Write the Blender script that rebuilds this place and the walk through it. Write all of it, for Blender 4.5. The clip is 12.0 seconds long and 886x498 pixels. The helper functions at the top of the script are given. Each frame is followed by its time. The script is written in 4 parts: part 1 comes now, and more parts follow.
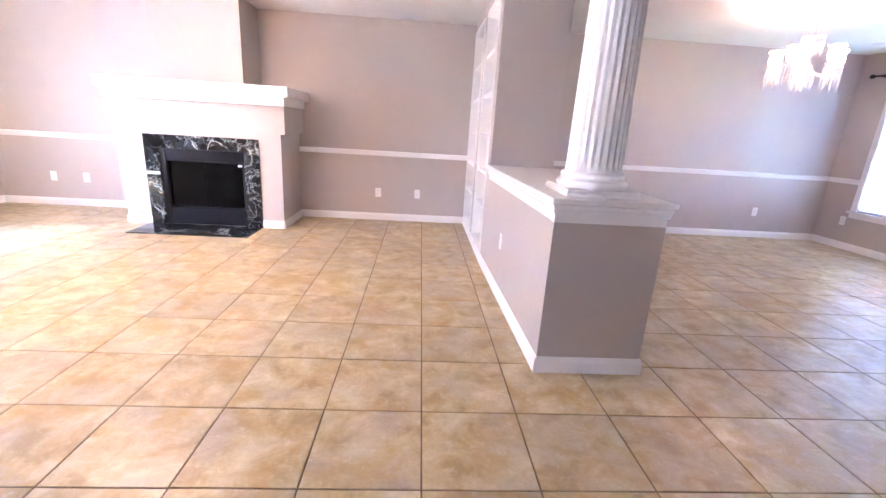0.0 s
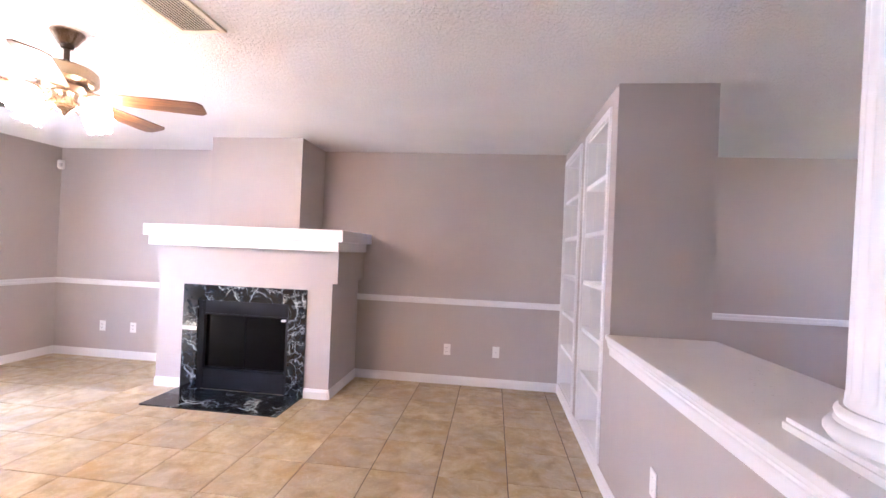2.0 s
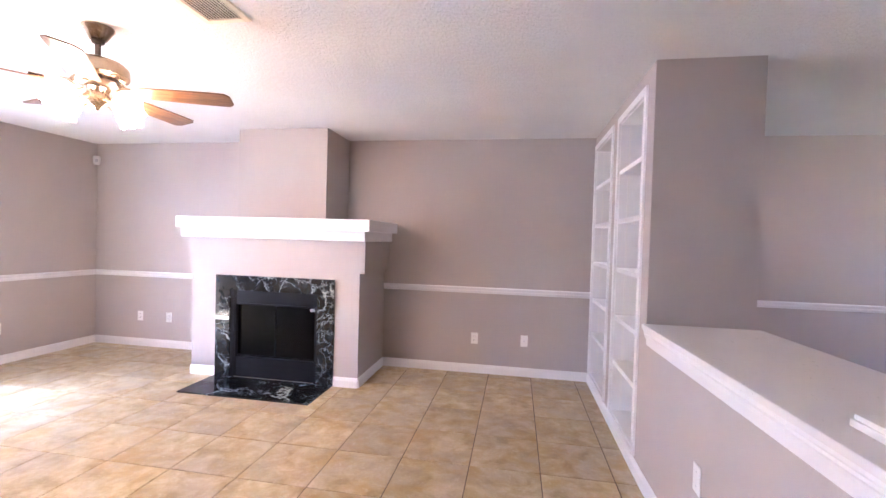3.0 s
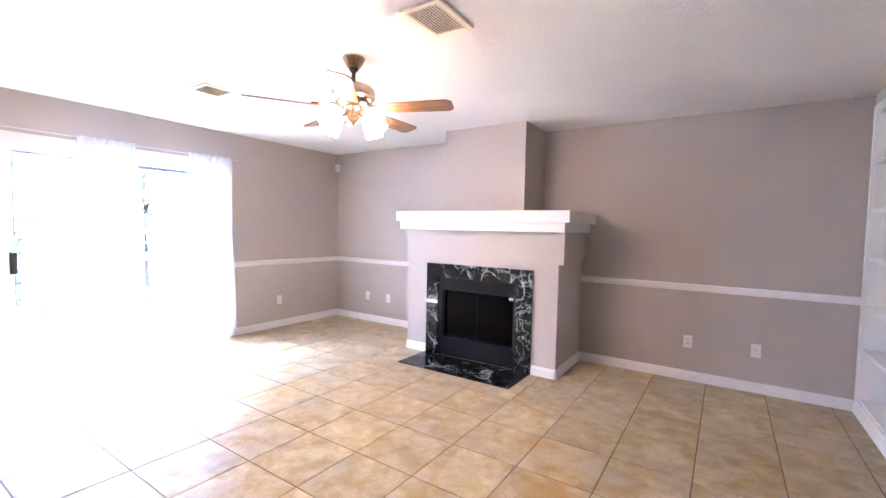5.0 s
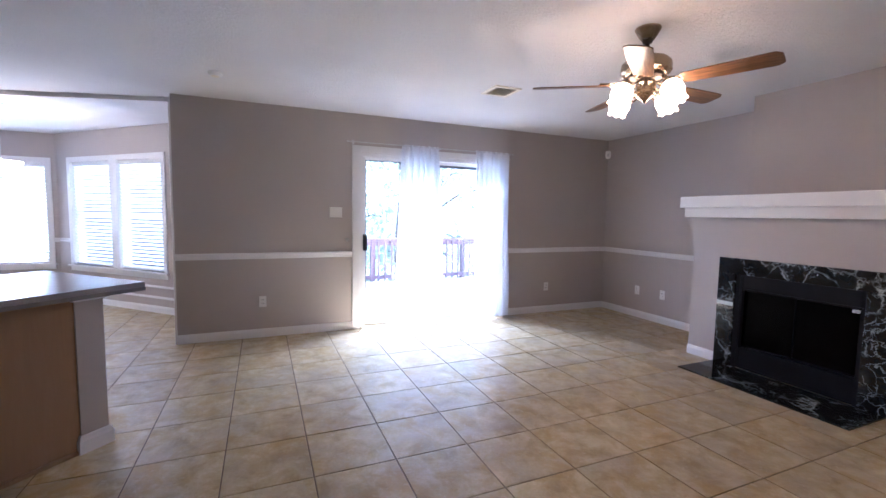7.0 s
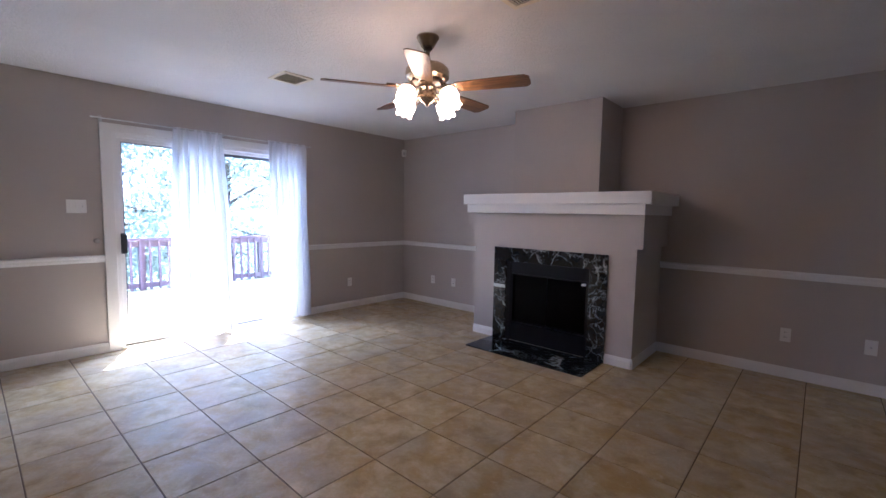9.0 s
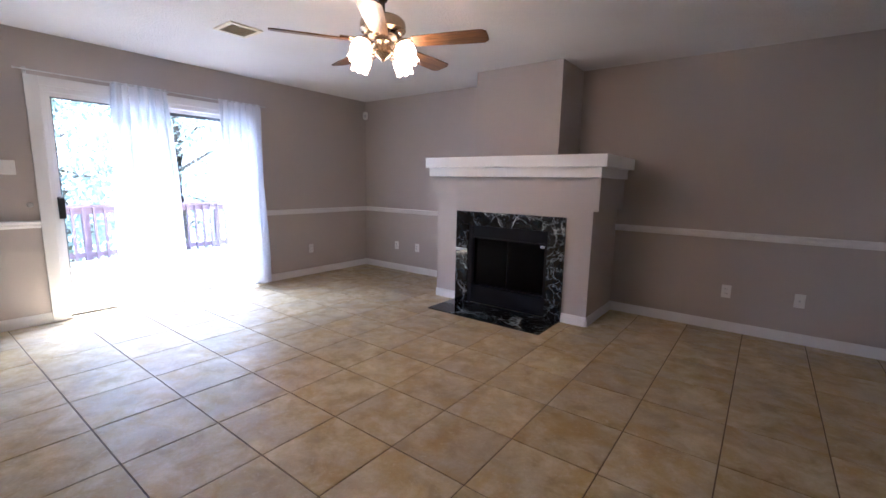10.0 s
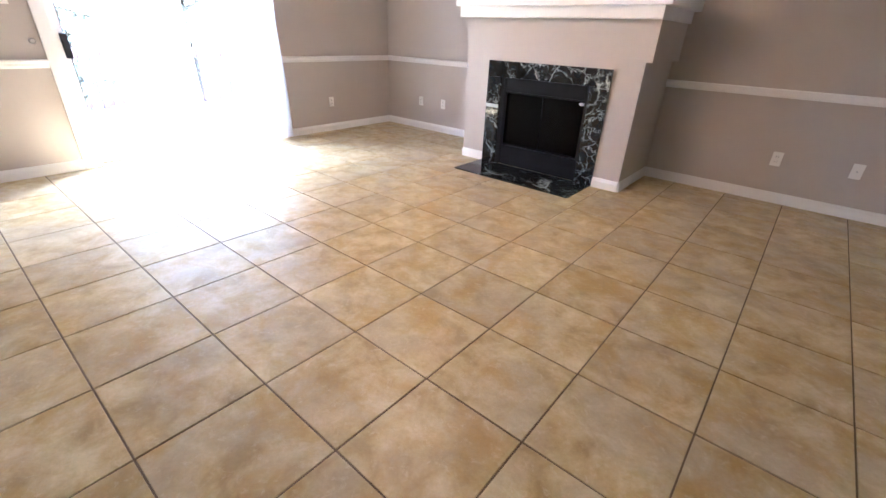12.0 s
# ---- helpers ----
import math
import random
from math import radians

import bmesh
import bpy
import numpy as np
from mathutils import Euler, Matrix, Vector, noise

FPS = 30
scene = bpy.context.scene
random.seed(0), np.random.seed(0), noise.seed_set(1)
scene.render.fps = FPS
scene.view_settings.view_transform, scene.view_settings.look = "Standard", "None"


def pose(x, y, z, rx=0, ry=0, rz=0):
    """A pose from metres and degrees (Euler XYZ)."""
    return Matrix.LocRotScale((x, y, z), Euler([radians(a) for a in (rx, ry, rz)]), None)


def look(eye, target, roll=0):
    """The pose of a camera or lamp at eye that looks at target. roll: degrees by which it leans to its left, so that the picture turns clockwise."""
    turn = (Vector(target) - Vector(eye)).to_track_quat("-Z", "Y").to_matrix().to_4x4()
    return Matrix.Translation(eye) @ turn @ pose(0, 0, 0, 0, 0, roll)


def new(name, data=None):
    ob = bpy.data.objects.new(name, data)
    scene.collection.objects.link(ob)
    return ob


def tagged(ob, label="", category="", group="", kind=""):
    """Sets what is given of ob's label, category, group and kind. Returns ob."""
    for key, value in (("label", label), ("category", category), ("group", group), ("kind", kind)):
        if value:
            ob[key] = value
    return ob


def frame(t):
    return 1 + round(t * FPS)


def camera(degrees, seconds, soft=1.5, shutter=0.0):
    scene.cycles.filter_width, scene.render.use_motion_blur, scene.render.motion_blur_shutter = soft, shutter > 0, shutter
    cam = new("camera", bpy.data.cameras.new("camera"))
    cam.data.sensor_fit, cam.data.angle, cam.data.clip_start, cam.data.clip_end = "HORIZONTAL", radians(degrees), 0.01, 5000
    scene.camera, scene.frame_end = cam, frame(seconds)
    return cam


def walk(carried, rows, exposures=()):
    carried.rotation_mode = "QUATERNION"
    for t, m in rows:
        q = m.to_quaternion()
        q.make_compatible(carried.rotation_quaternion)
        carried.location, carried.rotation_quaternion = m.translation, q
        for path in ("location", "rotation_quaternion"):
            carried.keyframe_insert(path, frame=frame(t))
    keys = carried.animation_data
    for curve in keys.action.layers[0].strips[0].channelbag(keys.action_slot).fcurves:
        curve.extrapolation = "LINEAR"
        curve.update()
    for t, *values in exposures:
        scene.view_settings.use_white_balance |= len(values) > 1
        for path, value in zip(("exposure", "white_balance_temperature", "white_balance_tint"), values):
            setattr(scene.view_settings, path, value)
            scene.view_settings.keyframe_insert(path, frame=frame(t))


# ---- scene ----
cam = camera(92.3, 12.0)
PATH = [
    (0, (1.654, -0.774, 1.22), (1.779, 1.146, 0.675), 3.5),
    (0.5, (1.614, -0.383, 1.264), (1.659, 1.599, 0.998), 2.8),
    (1, (1.606, -0.023, 1.302), (1.602, 1.975, 1.222), 2.0),
    (1.5, (1.618, 0.278, 1.376), (1.409, 2.266, 1.39), 3.4),
    (2, (1.568, 0.37, 1.382), (1.331, 2.356, 1.396), 2.4),
    (2.5, (1.539, 0.396, 1.381), (1.298, 2.381, 1.366), 2.4),
    (2.7, (1.534, 0.412, 1.383), (1.266, 2.394, 1.352), 2.1),
    (4.5, (1.417, 0.354, 1.36), (0.529, 2.144, 1.254), 1.3),
    (5, (1.378, 0.326, 1.364), (0.272, 1.989, 1.264), 1.2),
    (5.5, (1.37, 0.333, 1.336), (-0.002, 1.785, 1.226), 1.3),
    (6, (1.311, 0.265, 1.316), (-0.316, 1.423, 1.202), 1.1),
    (6.5, (1.253, 0.17, 1.332), (-0.537, 1.048, 1.175), 1.3),
    (6.7, (1.274, 0.19, 1.322), (-0.58, 0.963, 1.163), 1.0),
    (8.3, (1.216, 0.221, 1.349), (-0.361, 1.438, 1.171), 0.9),
    (8.5, (1.22, 0.222, 1.348), (-0.266, 1.55, 1.176), 1.0),
    (9, (1.283, 0.298, 1.326), (-0.038, 1.791, 1.159), 1.0),
    (9.5, (1.345, 0.323, 1.337), (0.135, 1.903, 1.133), 0.6),
    (10, (1.33, 0.329, 1.277), (0.14, 1.907, 0.968), 1.1),
    (10.3, (1.333, 0.373, 1.22), (0.154, 1.875, 0.626), 1.4),
    (10.5, (1.316, 0.328, 1.205), (0.209, 1.786, 0.401), 2.4),
    (11, (1.31, 0.323, 1.153), (0.249, 1.647, 0.095), 1.6),
    (11.5, (1.302, 0.328, 1.156), (0.228, 1.648, 0.106), 1.7),
    (12, (1.248, 0.348, 1.193), (0.117, 1.729, 0.29), 2.3),
]
EXPOSURES = (
    (0, 6.66, 4930, 27.5), (1.0, 6.33, 4930, 28), (2.5, 6.02, 4860, 27.5), (4.5, 6.10, 4820, 24.5), (5.5, 5.35, 4760, 21.5), (6.5, 4.50, 4740, 22),
    (8.4, 3.55, 4690, 23), (9.5, 3.92, 4790, 22), (10.2, 4.3, 4930, 20), (11.0, 4.92, 5050, 16), (12.0, 5.38, 5110, 15.5),
)
walk(cam, [(t, look(eye, target, roll)) for t, eye, target, roll in PATH], EXPOSURES)

# ---- world, sun and exposure ----
SUN_EL, SUN_AZ = 68.0, 152.0
world = bpy.data.worlds.new("world")
scene.world = world
world.use_nodes = True
wn = world.node_tree
sky = wn.nodes.new("ShaderNodeTexSky")
sky.sky_type, sky.sun_disc = "NISHITA", False
sky.sun_elevation, sky.sun_rotation = radians(SUN_EL), radians(90 - SUN_AZ)
wn.nodes["Background"].inputs[1].default_value = 0.15
wn.links.new(sky.outputs[0], wn.nodes["Background"].inputs[0])
sun = new("sun", bpy.data.lights.new("sun", "SUN"))
sun.data.energy, sun.data.angle, sun.data.color = 5.0, radians(0.5), (1.0, 0.95, 0.88)
sdir = Vector((math.cos(radians(SUN_AZ)) * math.cos(radians(SUN_EL)), math.sin(radians(SUN_AZ)) * math.cos(radians(SUN_EL)), math.sin(radians(SUN_EL))))
sun.matrix_world = look(sdir * 30, (0, 0, 0))


def sky_fill(name, x, y, z, w, h, power, tilt=0.0):
    """Added lamp in place of sky light; it shines into the room, along +x."""
    lamp = new(name, bpy.data.lights.new(name, "AREA"))
    lamp.data.shape, lamp.data.size, lamp.data.size_y = "RECTANGLE", w, h
    lamp.data.energy, lamp.data.color = power, (0.78, 0.87, 1.0)
    lamp.matrix_world = look((x, y, z), (x + 1, y, z - tilt))
    return lamp


# Two added lamps hidden behind the curtains, for more daylight indoors.
sky_fill("sky_fill_curtain", -3.565, 1.93, 1.02, 0.36, 1.85, 0.45)
sky_fill("sky_fill_curtain", -3.565, 2.89, 1.02, 0.34, 1.85, 0.45)
# Added lamps outside the nook panes, behind the blinds.
for a, b, yaw in ((-5.485, -1.11, -45), (-6.19, -1.817, -45), (-6.82, -3.16, 0)):
    lamp = sky_fill("sky_fill_nook", a, b, 1.25, 1.0, 1.6, 3.2)
    lamp.matrix_world = look((a, b, 1.25), (a + math.cos(radians(yaw)), b + math.sin(radians(yaw)), 1.25))
# Added lamp outside the dining pane, behind its blind.
lamp = sky_fill("sky_fill_dining", 7.40, 3.44, 1.24, 1.7, 1.4, 0.22)
lamp.data.color = (0.97, 0.93, 0.93)
lamp.matrix_world = look((7.40, 3.44, 1.24), (6.4, 3.44, 1.24))
# Added lamp outside, above the door head and out of view.
sky_fill("sky_fill_door", -4.7, 2.17, 3.5, 2.4, 1.2, 62, 0.9)

# ---- sizes ----
TILE = 0.427
CEIL = 2.425
XL, YB, XH, XR = -3.55, 4.83, 2.268, 7.25
HW = 0.562            # thickness of the half wall and the bookcase wall
YH0, YPIER = 1.21, 2.99
LEDGE = 0.935
YS = -4.2             # plain wall that closes the place
NOOK_Z = 2.385
RAIL = 0.865


# ---- materials ----
class Mat:
    def __init__(self, name, color=(0.8, 0.8, 0.8), rough=0.5, metal=0.0, **kw):
        self.m = bpy.data.materials.new(name)
        self.m.use_nodes = True
        self.t = self.m.node_tree
        self.b = self.t.nodes["Principled BSDF"]
        self.set("Base Color", (*color, 1))
        self.set("Roughness", rough)
        self.set("Metallic", metal)
        for k, v in kw.items():
            self.set(k.replace("_", " "), v)

    def set(self, k, v):
        self.b.inputs[k].default_value = v

    def node(self, kind, **kw):
        n = self.t.nodes.new("ShaderNode" + kind)
        for k, v in kw.items():
            if k in n.inputs:
                n.inputs[k].default_value = v
        return n

    def link(self, a, b):
        self.t.links.new(a, b)

    def coord(self, kind="Position", scale=(1, 1, 1)):
        if kind == "Position":
            g = self.node("NewGeometry").outputs["Position"]
        else:
            g = self.node("TexCoord").outputs[kind]
        mp = self.node("Mapping")
        mp.inputs["Scale"].default_value = scale
        self.link(g, mp.inputs["Vector"])
        return mp.outputs["Vector"]

    def noise(self, vec, scale, detail=4.0, rough=0.55, dist=0.0):
        n = self.node("TexNoise", Scale=scale, Detail=detail, Roughness=rough, Distortion=dist)
        self.link(vec, n.inputs["Vector"])
        return n.outputs["Fac"]

    def ramp(self, fac, stops):
        r = self.node("ValToRGB")
        e = r.color_ramp.elements
        while len(e) < len(stops):
            e.new(0.5)
        for el, (p, c) in zip(e, stops):
            el.position, el.color = p, (*c, 1)
        self.link(fac, r.inputs["Fac"])
        return r.outputs["Color"]

    def mix(self, a, b, fac, blend="MIX"):
        n = self.node("Mix")
        n.data_type, n.blend_type = "RGBA", blend
        for sock, v in ((n.inputs[0], fac), (n.inputs[6], a), (n.inputs[7], b)):
            if hasattr(v, "is_linked"):
                self.link(v, sock)
            else:
                sock.default_value = v if sock == n.inputs[0] else (*v, 1)
        return n.outputs[2]

    def math(self, op, a, b=0.0):
        n = self.node("Math")
        n.operation = op
        for sock, v in zip(n.inputs, (a, b)):
            if hasattr(v, "is_linked"):
                self.link(v, sock)
            else:
                sock.default_value = v
        return n.outputs[0]

    def bump(self, height, strength, dist=0.01):
        n = self.node("Bump", Strength=strength, Distance=dist)
        self.link(height, n.inputs["Height"])
        self.link(n.outputs[0], self.b.inputs["Normal"])

    def varied(self, c, amount=0.06, scale=1.3, rough=0.5, fine=90.0, relief=0.15, dist=0.002):
        v = self.coord()
        lo = tuple(x * (1 - amount) for x in c)
        hi = tuple(min(1, x * (1 + amount)) for x in c)
        self.link(self.ramp(self.noise(v, scale, 5), [(0.3, lo), (0.7, hi)]), self.b.inputs["Base Color"])
        n = self.noise(v, fine, 3)
        r = self.math("MULTIPLY_ADD", n, 0.15)
        r.node.inputs[2].default_value = rough - 0.07
        self.link(r, self.b.inputs["Roughness"])
        self.bump(n, relief, dist)
        return self.m


def wall_paint(name, c):
    m = Mat(name, c, 0.5)
    m.varied(c, 0.04, 1.1, 0.5, 140, 0.25, 0.0015)
    return m.m


TAUPE = wall_paint("taupe_wall_paint", (0.475, 0.425, 0.39))
WHITE = Mat("white_trim_paint", (0.8, 0.79, 0.78), 0.35).varied((0.8, 0.79, 0.78), 0.025, 3, 0.35, 60, 0.08)
CAPW = Mat("white_gloss_ledge", (0.76, 0.74, 0.72), 0.3).varied((0.76, 0.74, 0.72), 0.02, 4, 0.3, 50, 0.0)
PLASTIC = Mat("white_plastic", (0.82, 0.81, 0.78), 0.35).m
IVORY = Mat("ivory_vent_paint", (0.80, 0.73, 0.58), 0.45).varied((0.80, 0.73, 0.58), 0.05, 8, 0.45)
# Vent backing in a darker tan than the ivory slats.
IVORYBACK = Mat("tan_vent_backing", (0.28, 0.24, 0.18), 0.8).m
DARK = Mat("dark_slot", (0.02, 0.02, 0.02), 0.7).m
BLACKMETAL = Mat("black_firebox_metal", (0.009, 0.0085, 0.011), 0.42, 0.0, Specular_IOR_Level=0.14).varied((0.009, 0.0085, 0.011), 0.2, 6, 0.42, 80, 0.15)
SOOT = Mat("sooty_firebrick", (0.018, 0.016, 0.015), 0.9).varied((0.018, 0.016, 0.015), 0.4, 5, 0.9, 40, 0.5, 0.01)
FGLASS = Mat("smoked_fireplace_glass", (0.0015, 0.0013, 0.0015), 0.2, 0.0, Specular_IOR_Level=0.06).m
DOORTRIM = Mat("matt_black_door_trim", (0.004, 0.004, 0.005), 0.6, 0.0, Specular_IOR_Level=0.15).m
STEEL = Mat("brushed_steel", (0.6, 0.6, 0.6), 0.3, 1.0).varied((0.6, 0.6, 0.6), 0.1, 20, 0.32)
BRASS = Mat("antique_brass", (0.44, 0.35, 0.24), 0.28, 1.0).varied((0.44, 0.35, 0.24), 0.06, 6, 0.26, 300, 0.0)
DARKBRASS = Mat("dark_brass", (0.10, 0.08, 0.06), 0.35, 1.0).m
BLACKIRON = Mat("black_iron", (0.02, 0.02, 0.02), 0.45, 0.6).m
BLACKPL = Mat("black_handle_plastic", (0.015, 0.015, 0.018), 0.35).m
ALU = Mat("bronze_door_frame", (0.16, 0.17, 0.19), 0.4, 0.6).m
COUNTER = Mat("grey_laminate", (0.31, 0.31, 0.33), 0.22).varied((0.31, 0.31, 0.33), 0.06, 60, 0.22, 200, 0.03)
COUNTER_EDGE = Mat("grey_laminate_edge", (0.2, 0.19, 0.2), 0.35).varied((0.2, 0.19, 0.2), 0.06, 30, 0.35)


def ceiling_mat():
    m = Mat("knockdown_ceiling", (0.80, 0.78, 0.76), 0.85)
    v = m.coord()
    a = m.noise(v, 55, 4, 0.6, 0.6)
    h = m.ramp(a, [(0.42, (0, 0, 0)), (0.62, (1, 1, 1))])
    m.link(m.ramp(m.noise(v, 1.2, 3), [(0.3, (0.77, 0.75, 0.735)), (0.7, (0.83, 0.81, 0.795))]), m.b.inputs["Base Color"])
    m.bump(h, 0.65, 0.006)
    return m.m


def tile_mat():
    m = Mat("beige_ceramic_tile", (0.5, 0.4, 0.28), 0.3)
    g = m.node("NewGeometry")
    o = m.node("ObjectInfo")
    rnd = m.math("FRACT", m.math("ADD", g.outputs["Random Per Island"], m.math("MULTIPLY", o.outputs["Random"], 7.31)))
    off = m.node("CombineXYZ")
    m.link(m.math("MULTIPLY", rnd, 37.0), off.inputs[0])
    m.link(m.math("MULTIPLY", rnd, 91.0), off.inputs[1])
    add = m.node("VectorMath")
    m.link(g.outputs["Position"], add.inputs[0])
    m.link(off.outputs[0], add.inputs[1])
    v = add.outputs[0]
    big = m.noise(v, 6.0, 6, 0.62, 0.3)
    base = m.ramp(big, [(0.36, (0.38, 0.28, 0.13)), (0.46, (0.50, 0.39, 0.208)), (0.55, (0.57, 0.47, 0.28)), (0.66, (0.67, 0.58, 0.40))])
    grey = m.ramp(m.noise(v, 2.6, 4, 0.6, 0.3), [(0.44, (0, 0, 0)), (0.62, (1, 1, 1))])
    c = m.mix(base, (0.44, 0.38, 0.305), m.math("MULTIPLY", grey, 0.55))
    rust = m.ramp(m.noise(v, 3.4, 6, 0.65, 0.4), [(0.50, (0, 0, 0)), (0.60, (0.55, 0.55, 0.55)), (0.72, (1, 1, 1))])
    c = m.mix(c, (0.44, 0.285, 0.075), m.math("MULTIPLY", rust, 0.8))
    flecks = m.ramp(m.noise(v, 22, 5, 0.7, 0.5), [(0.56, (0, 0, 0)), (0.68, (1, 1, 1))])
    c = m.mix(c, (0.70, 0.62, 0.48), m.math("MULTIPLY", flecks, 0.35))
    fine = m.ramp(m.noise(v, 60, 3, 0.7), [(0.3, (0.93, 0.93, 0.93)), (0.7, (1.05, 1.05, 1.05))])
    c = m.mix(c, fine, 1.0, "MULTIPLY")
    tone = m.ramp(rnd, [(0.0, (0.83, 0.82, 0.80)), (1.0, (0.99, 0.99, 0.97))])
    m.link(m.mix(c, tone, 1.0, "MULTIPLY"), m.b.inputs["Base Color"])
    r = m.ramp(m.noise(v, 14, 4), [(0.3, (0.32, 0.32, 0.32)), (0.7, (0.44, 0.44, 0.44))])
    m.link(r, m.b.inputs["Roughness"])
    ridge = m.ramp(m.math("ABSOLUTE", m.math("SUBTRACT", m.noise(v, 13, 3, 0.55, 1.2), 0.5)), [(0.0, (1, 1, 1)), (0.035, (0, 0, 0))])
    h = m.math("ADD", m.noise(v, 9, 4, 0.6, 0.6), m.math("MULTIPLY", ridge, 0.10))
    m.bump(h, 0.14, 0.005)
    return m.m


def marble_mat():
    m = Mat("dark_green_marble", (0.02, 0.03, 0.028), 0.08)
    v = m.coord()
    base = m.ramp(m.noise(v, 7, 6, 0.6, 1.5), [(0.35, (0.005, 0.006, 0.009)), (0.6, (0.013, 0.017, 0.020)), (0.8, (0.048, 0.060, 0.064))])
    warp = m.node("TexNoise", Scale=3.5, Detail=5.0, Roughness=0.6)
    m.link(v, warp.inputs["Vector"])
    bend = m.node("VectorMath")
    bend.operation = "MULTIPLY_ADD"
    m.link(warp.outputs["Color"], bend.inputs[0])
    bend.inputs[1].default_value = (0.34, 0.34, 0.34)
    m.link(v, bend.inputs[2])

    def cracks(scale, width, c):
        n = m.node("TexVoronoi", Scale=scale)
        n.feature = "DISTANCE_TO_EDGE"
        m.link(bend.outputs[0], n.inputs["Vector"])
        return m.ramp(n.outputs["Distance"], [(0.0, (c, c, c)), (width, (c * 0.35, c * 0.35, c * 0.35)), (width * 2.2, (0, 0, 0))])

    gate = m.ramp(m.noise(v, 3.6, 3), [(0.47, (0, 0, 0)), (0.60, (1, 1, 1))])
    gate2 = m.ramp(m.noise(v, 6.0, 3), [(0.50, (0, 0, 0)), (0.56, (1, 1, 1))])
    f = m.math("MAXIMUM", m.math("MULTIPLY", cracks(4.5, 0.024, 1.0), gate), m.math("MULTIPLY", cracks(11.0, 0.022, 0.55), gate2))
    m.link(m.mix(base, (0.50, 0.56, 0.54), f), m.b.inputs["Base Color"])
    return m.m


def wood_mat(name, dark, light, axis=0, scale=1.0, rough=0.35):
    m = Mat(name, light, rough)
    s = [14 * scale] * 3
    s[axis] = 1.2 * scale
    v = m.coord("Object", tuple(s))
    n = m.noise(v, 2.2, 6, 0.6, 1.4)
    m.link(m.ramp(n, [(0.32, dark), (0.5, tuple((a + b) / 2 for a, b in zip(dark, light))), (0.68, light)]), m.b.inputs["Base Color"])
    m.bump(m.noise(v, 9, 4), 0.15, 0.002)
    return m.m


def translucent(name, c, share, rough=0.8, alpha=0.0, glowc=None):
    m = Mat(name, c, rough)
    out = m.t.nodes["Material Output"]
    tr = m.node("BsdfTranslucent")
    tr.inputs["Color"].default_value = (*(glowc or c), 1)
    mixs = m.node("MixShader")
    mixs.inputs[0].default_value = share
    m.link(m.b.outputs[0], mixs.inputs[1])
    m.link(tr.outputs[0], mixs.inputs[2])
    last = mixs
    if alpha:
        tp = m.node("BsdfTransparent")
        last = m.node("MixShader")
        last.inputs[0].default_value = alpha
        m.link(mixs.outputs[0], last.inputs[1])
        m.link(tp.outputs[0], last.inputs[2])
    m.link(last.outputs[0], out.inputs["Surface"])
    v = m.coord("Position")
    m.bump(m.noise(v, 300, 2), 0.1, 0.001)
    return m.m


def glass(name, tint=(1, 1, 1), rough=0.0):
    m = Mat(name, tint, rough)
    out = m.t.nodes["Material Output"]
    tp, gl, fr, mx = m.node("BsdfTransparent"), m.node("BsdfGlossy", Roughness=rough), m.node("Fresnel", IOR=1.45), m.node("MixShader")
    tp.inputs["Color"].default_value = (*tint, 1)
    m.link(fr.outputs[0], mx.inputs[0])
    m.link(tp.outputs[0], mx.inputs[1])
    m.link(gl.outputs[0], mx.inputs[2])
    m.link(mx.outputs[0], out.inputs["Surface"])
    return m.m


def glow(name, c, strength, base=(0.9, 0.88, 0.84)):
    m = Mat(name, base, 0.35)
    m.set("Emission Color", (*c, 1))
    m.set("Emission Strength", strength)
    return m.m


CEILM, TILEM, MARBLE = ceiling_mat(), tile_mat(), marble_mat()
QUARTZ = Mat("pale_quartz_vein", (0.55, 0.6, 0.58), 0.1).varied((0.55, 0.6, 0.58), 0.15, 30, 0.12, 60, 0.0)
GROUT = Mat("brown_grout", (0.15, 0.11, 0.08), 0.9).varied((0.15, 0.11, 0.08), 0.2, 4, 0.9, 200, 0.4)
OAK = wood_mat("oak_fan_blade", (0.05, 0.02, 0.006), (0.28, 0.14, 0.05), 0, 1.6)
PANEL = wood_mat("brown_wood_panel", (0.30, 0.18, 0.095), (0.33, 0.20, 0.11), 2, 0.7, 0.45)
SHEER = translucent("white_sheer_fabric", (0.78, 0.78, 0.80), 0.2, 0.9, 0.05)
SLAT = translucent("white_blind_slat", (0.9, 0.9, 0.9), 0.45, 0.4)
PANE = glass("clear_window_glass")
CRYSTAL = Mat("clear_crystal", (1, 1, 1), 0.04, 0.0, Transmission_Weight=0.65, IOR=1.52).m
SHADE = glow("lit_frosted_glass", (1.0, 0.62, 0.32), 1.9)
CUP = glow("lit_tulip_glass", (1.0, 0.55, 0.32), 0.55)
NOOKGLASS = glow("lit_alabaster_glass", (1.0, 0.8, 0.56), 3.0)
DECKWOOD = wood_mat("red_brown_deck_wood", (0.13, 0.085, 0.10), (0.21, 0.15, 0.165), 1, 1.0, 0.75)
# Board colour raised far above the railing's, to throw sunlight up into the room.
DECKBOARD = wood_mat("paled_deck_board", (0.44, 0.37, 0.37), (0.60, 0.53, 0.53), 1, 1.0, 0.7)
BARK = Mat("tree_bark", (0.14, 0.11, 0.085), 0.95).varied((0.14, 0.11, 0.085), 0.35, 9, 0.95, 40, 0.8, 0.03)
GRASS = Mat("lawn", (0.07, 0.10, 0.035), 0.95).varied((0.07, 0.10, 0.035), 0.35, 2, 0.95, 30, 0.6, 0.03)
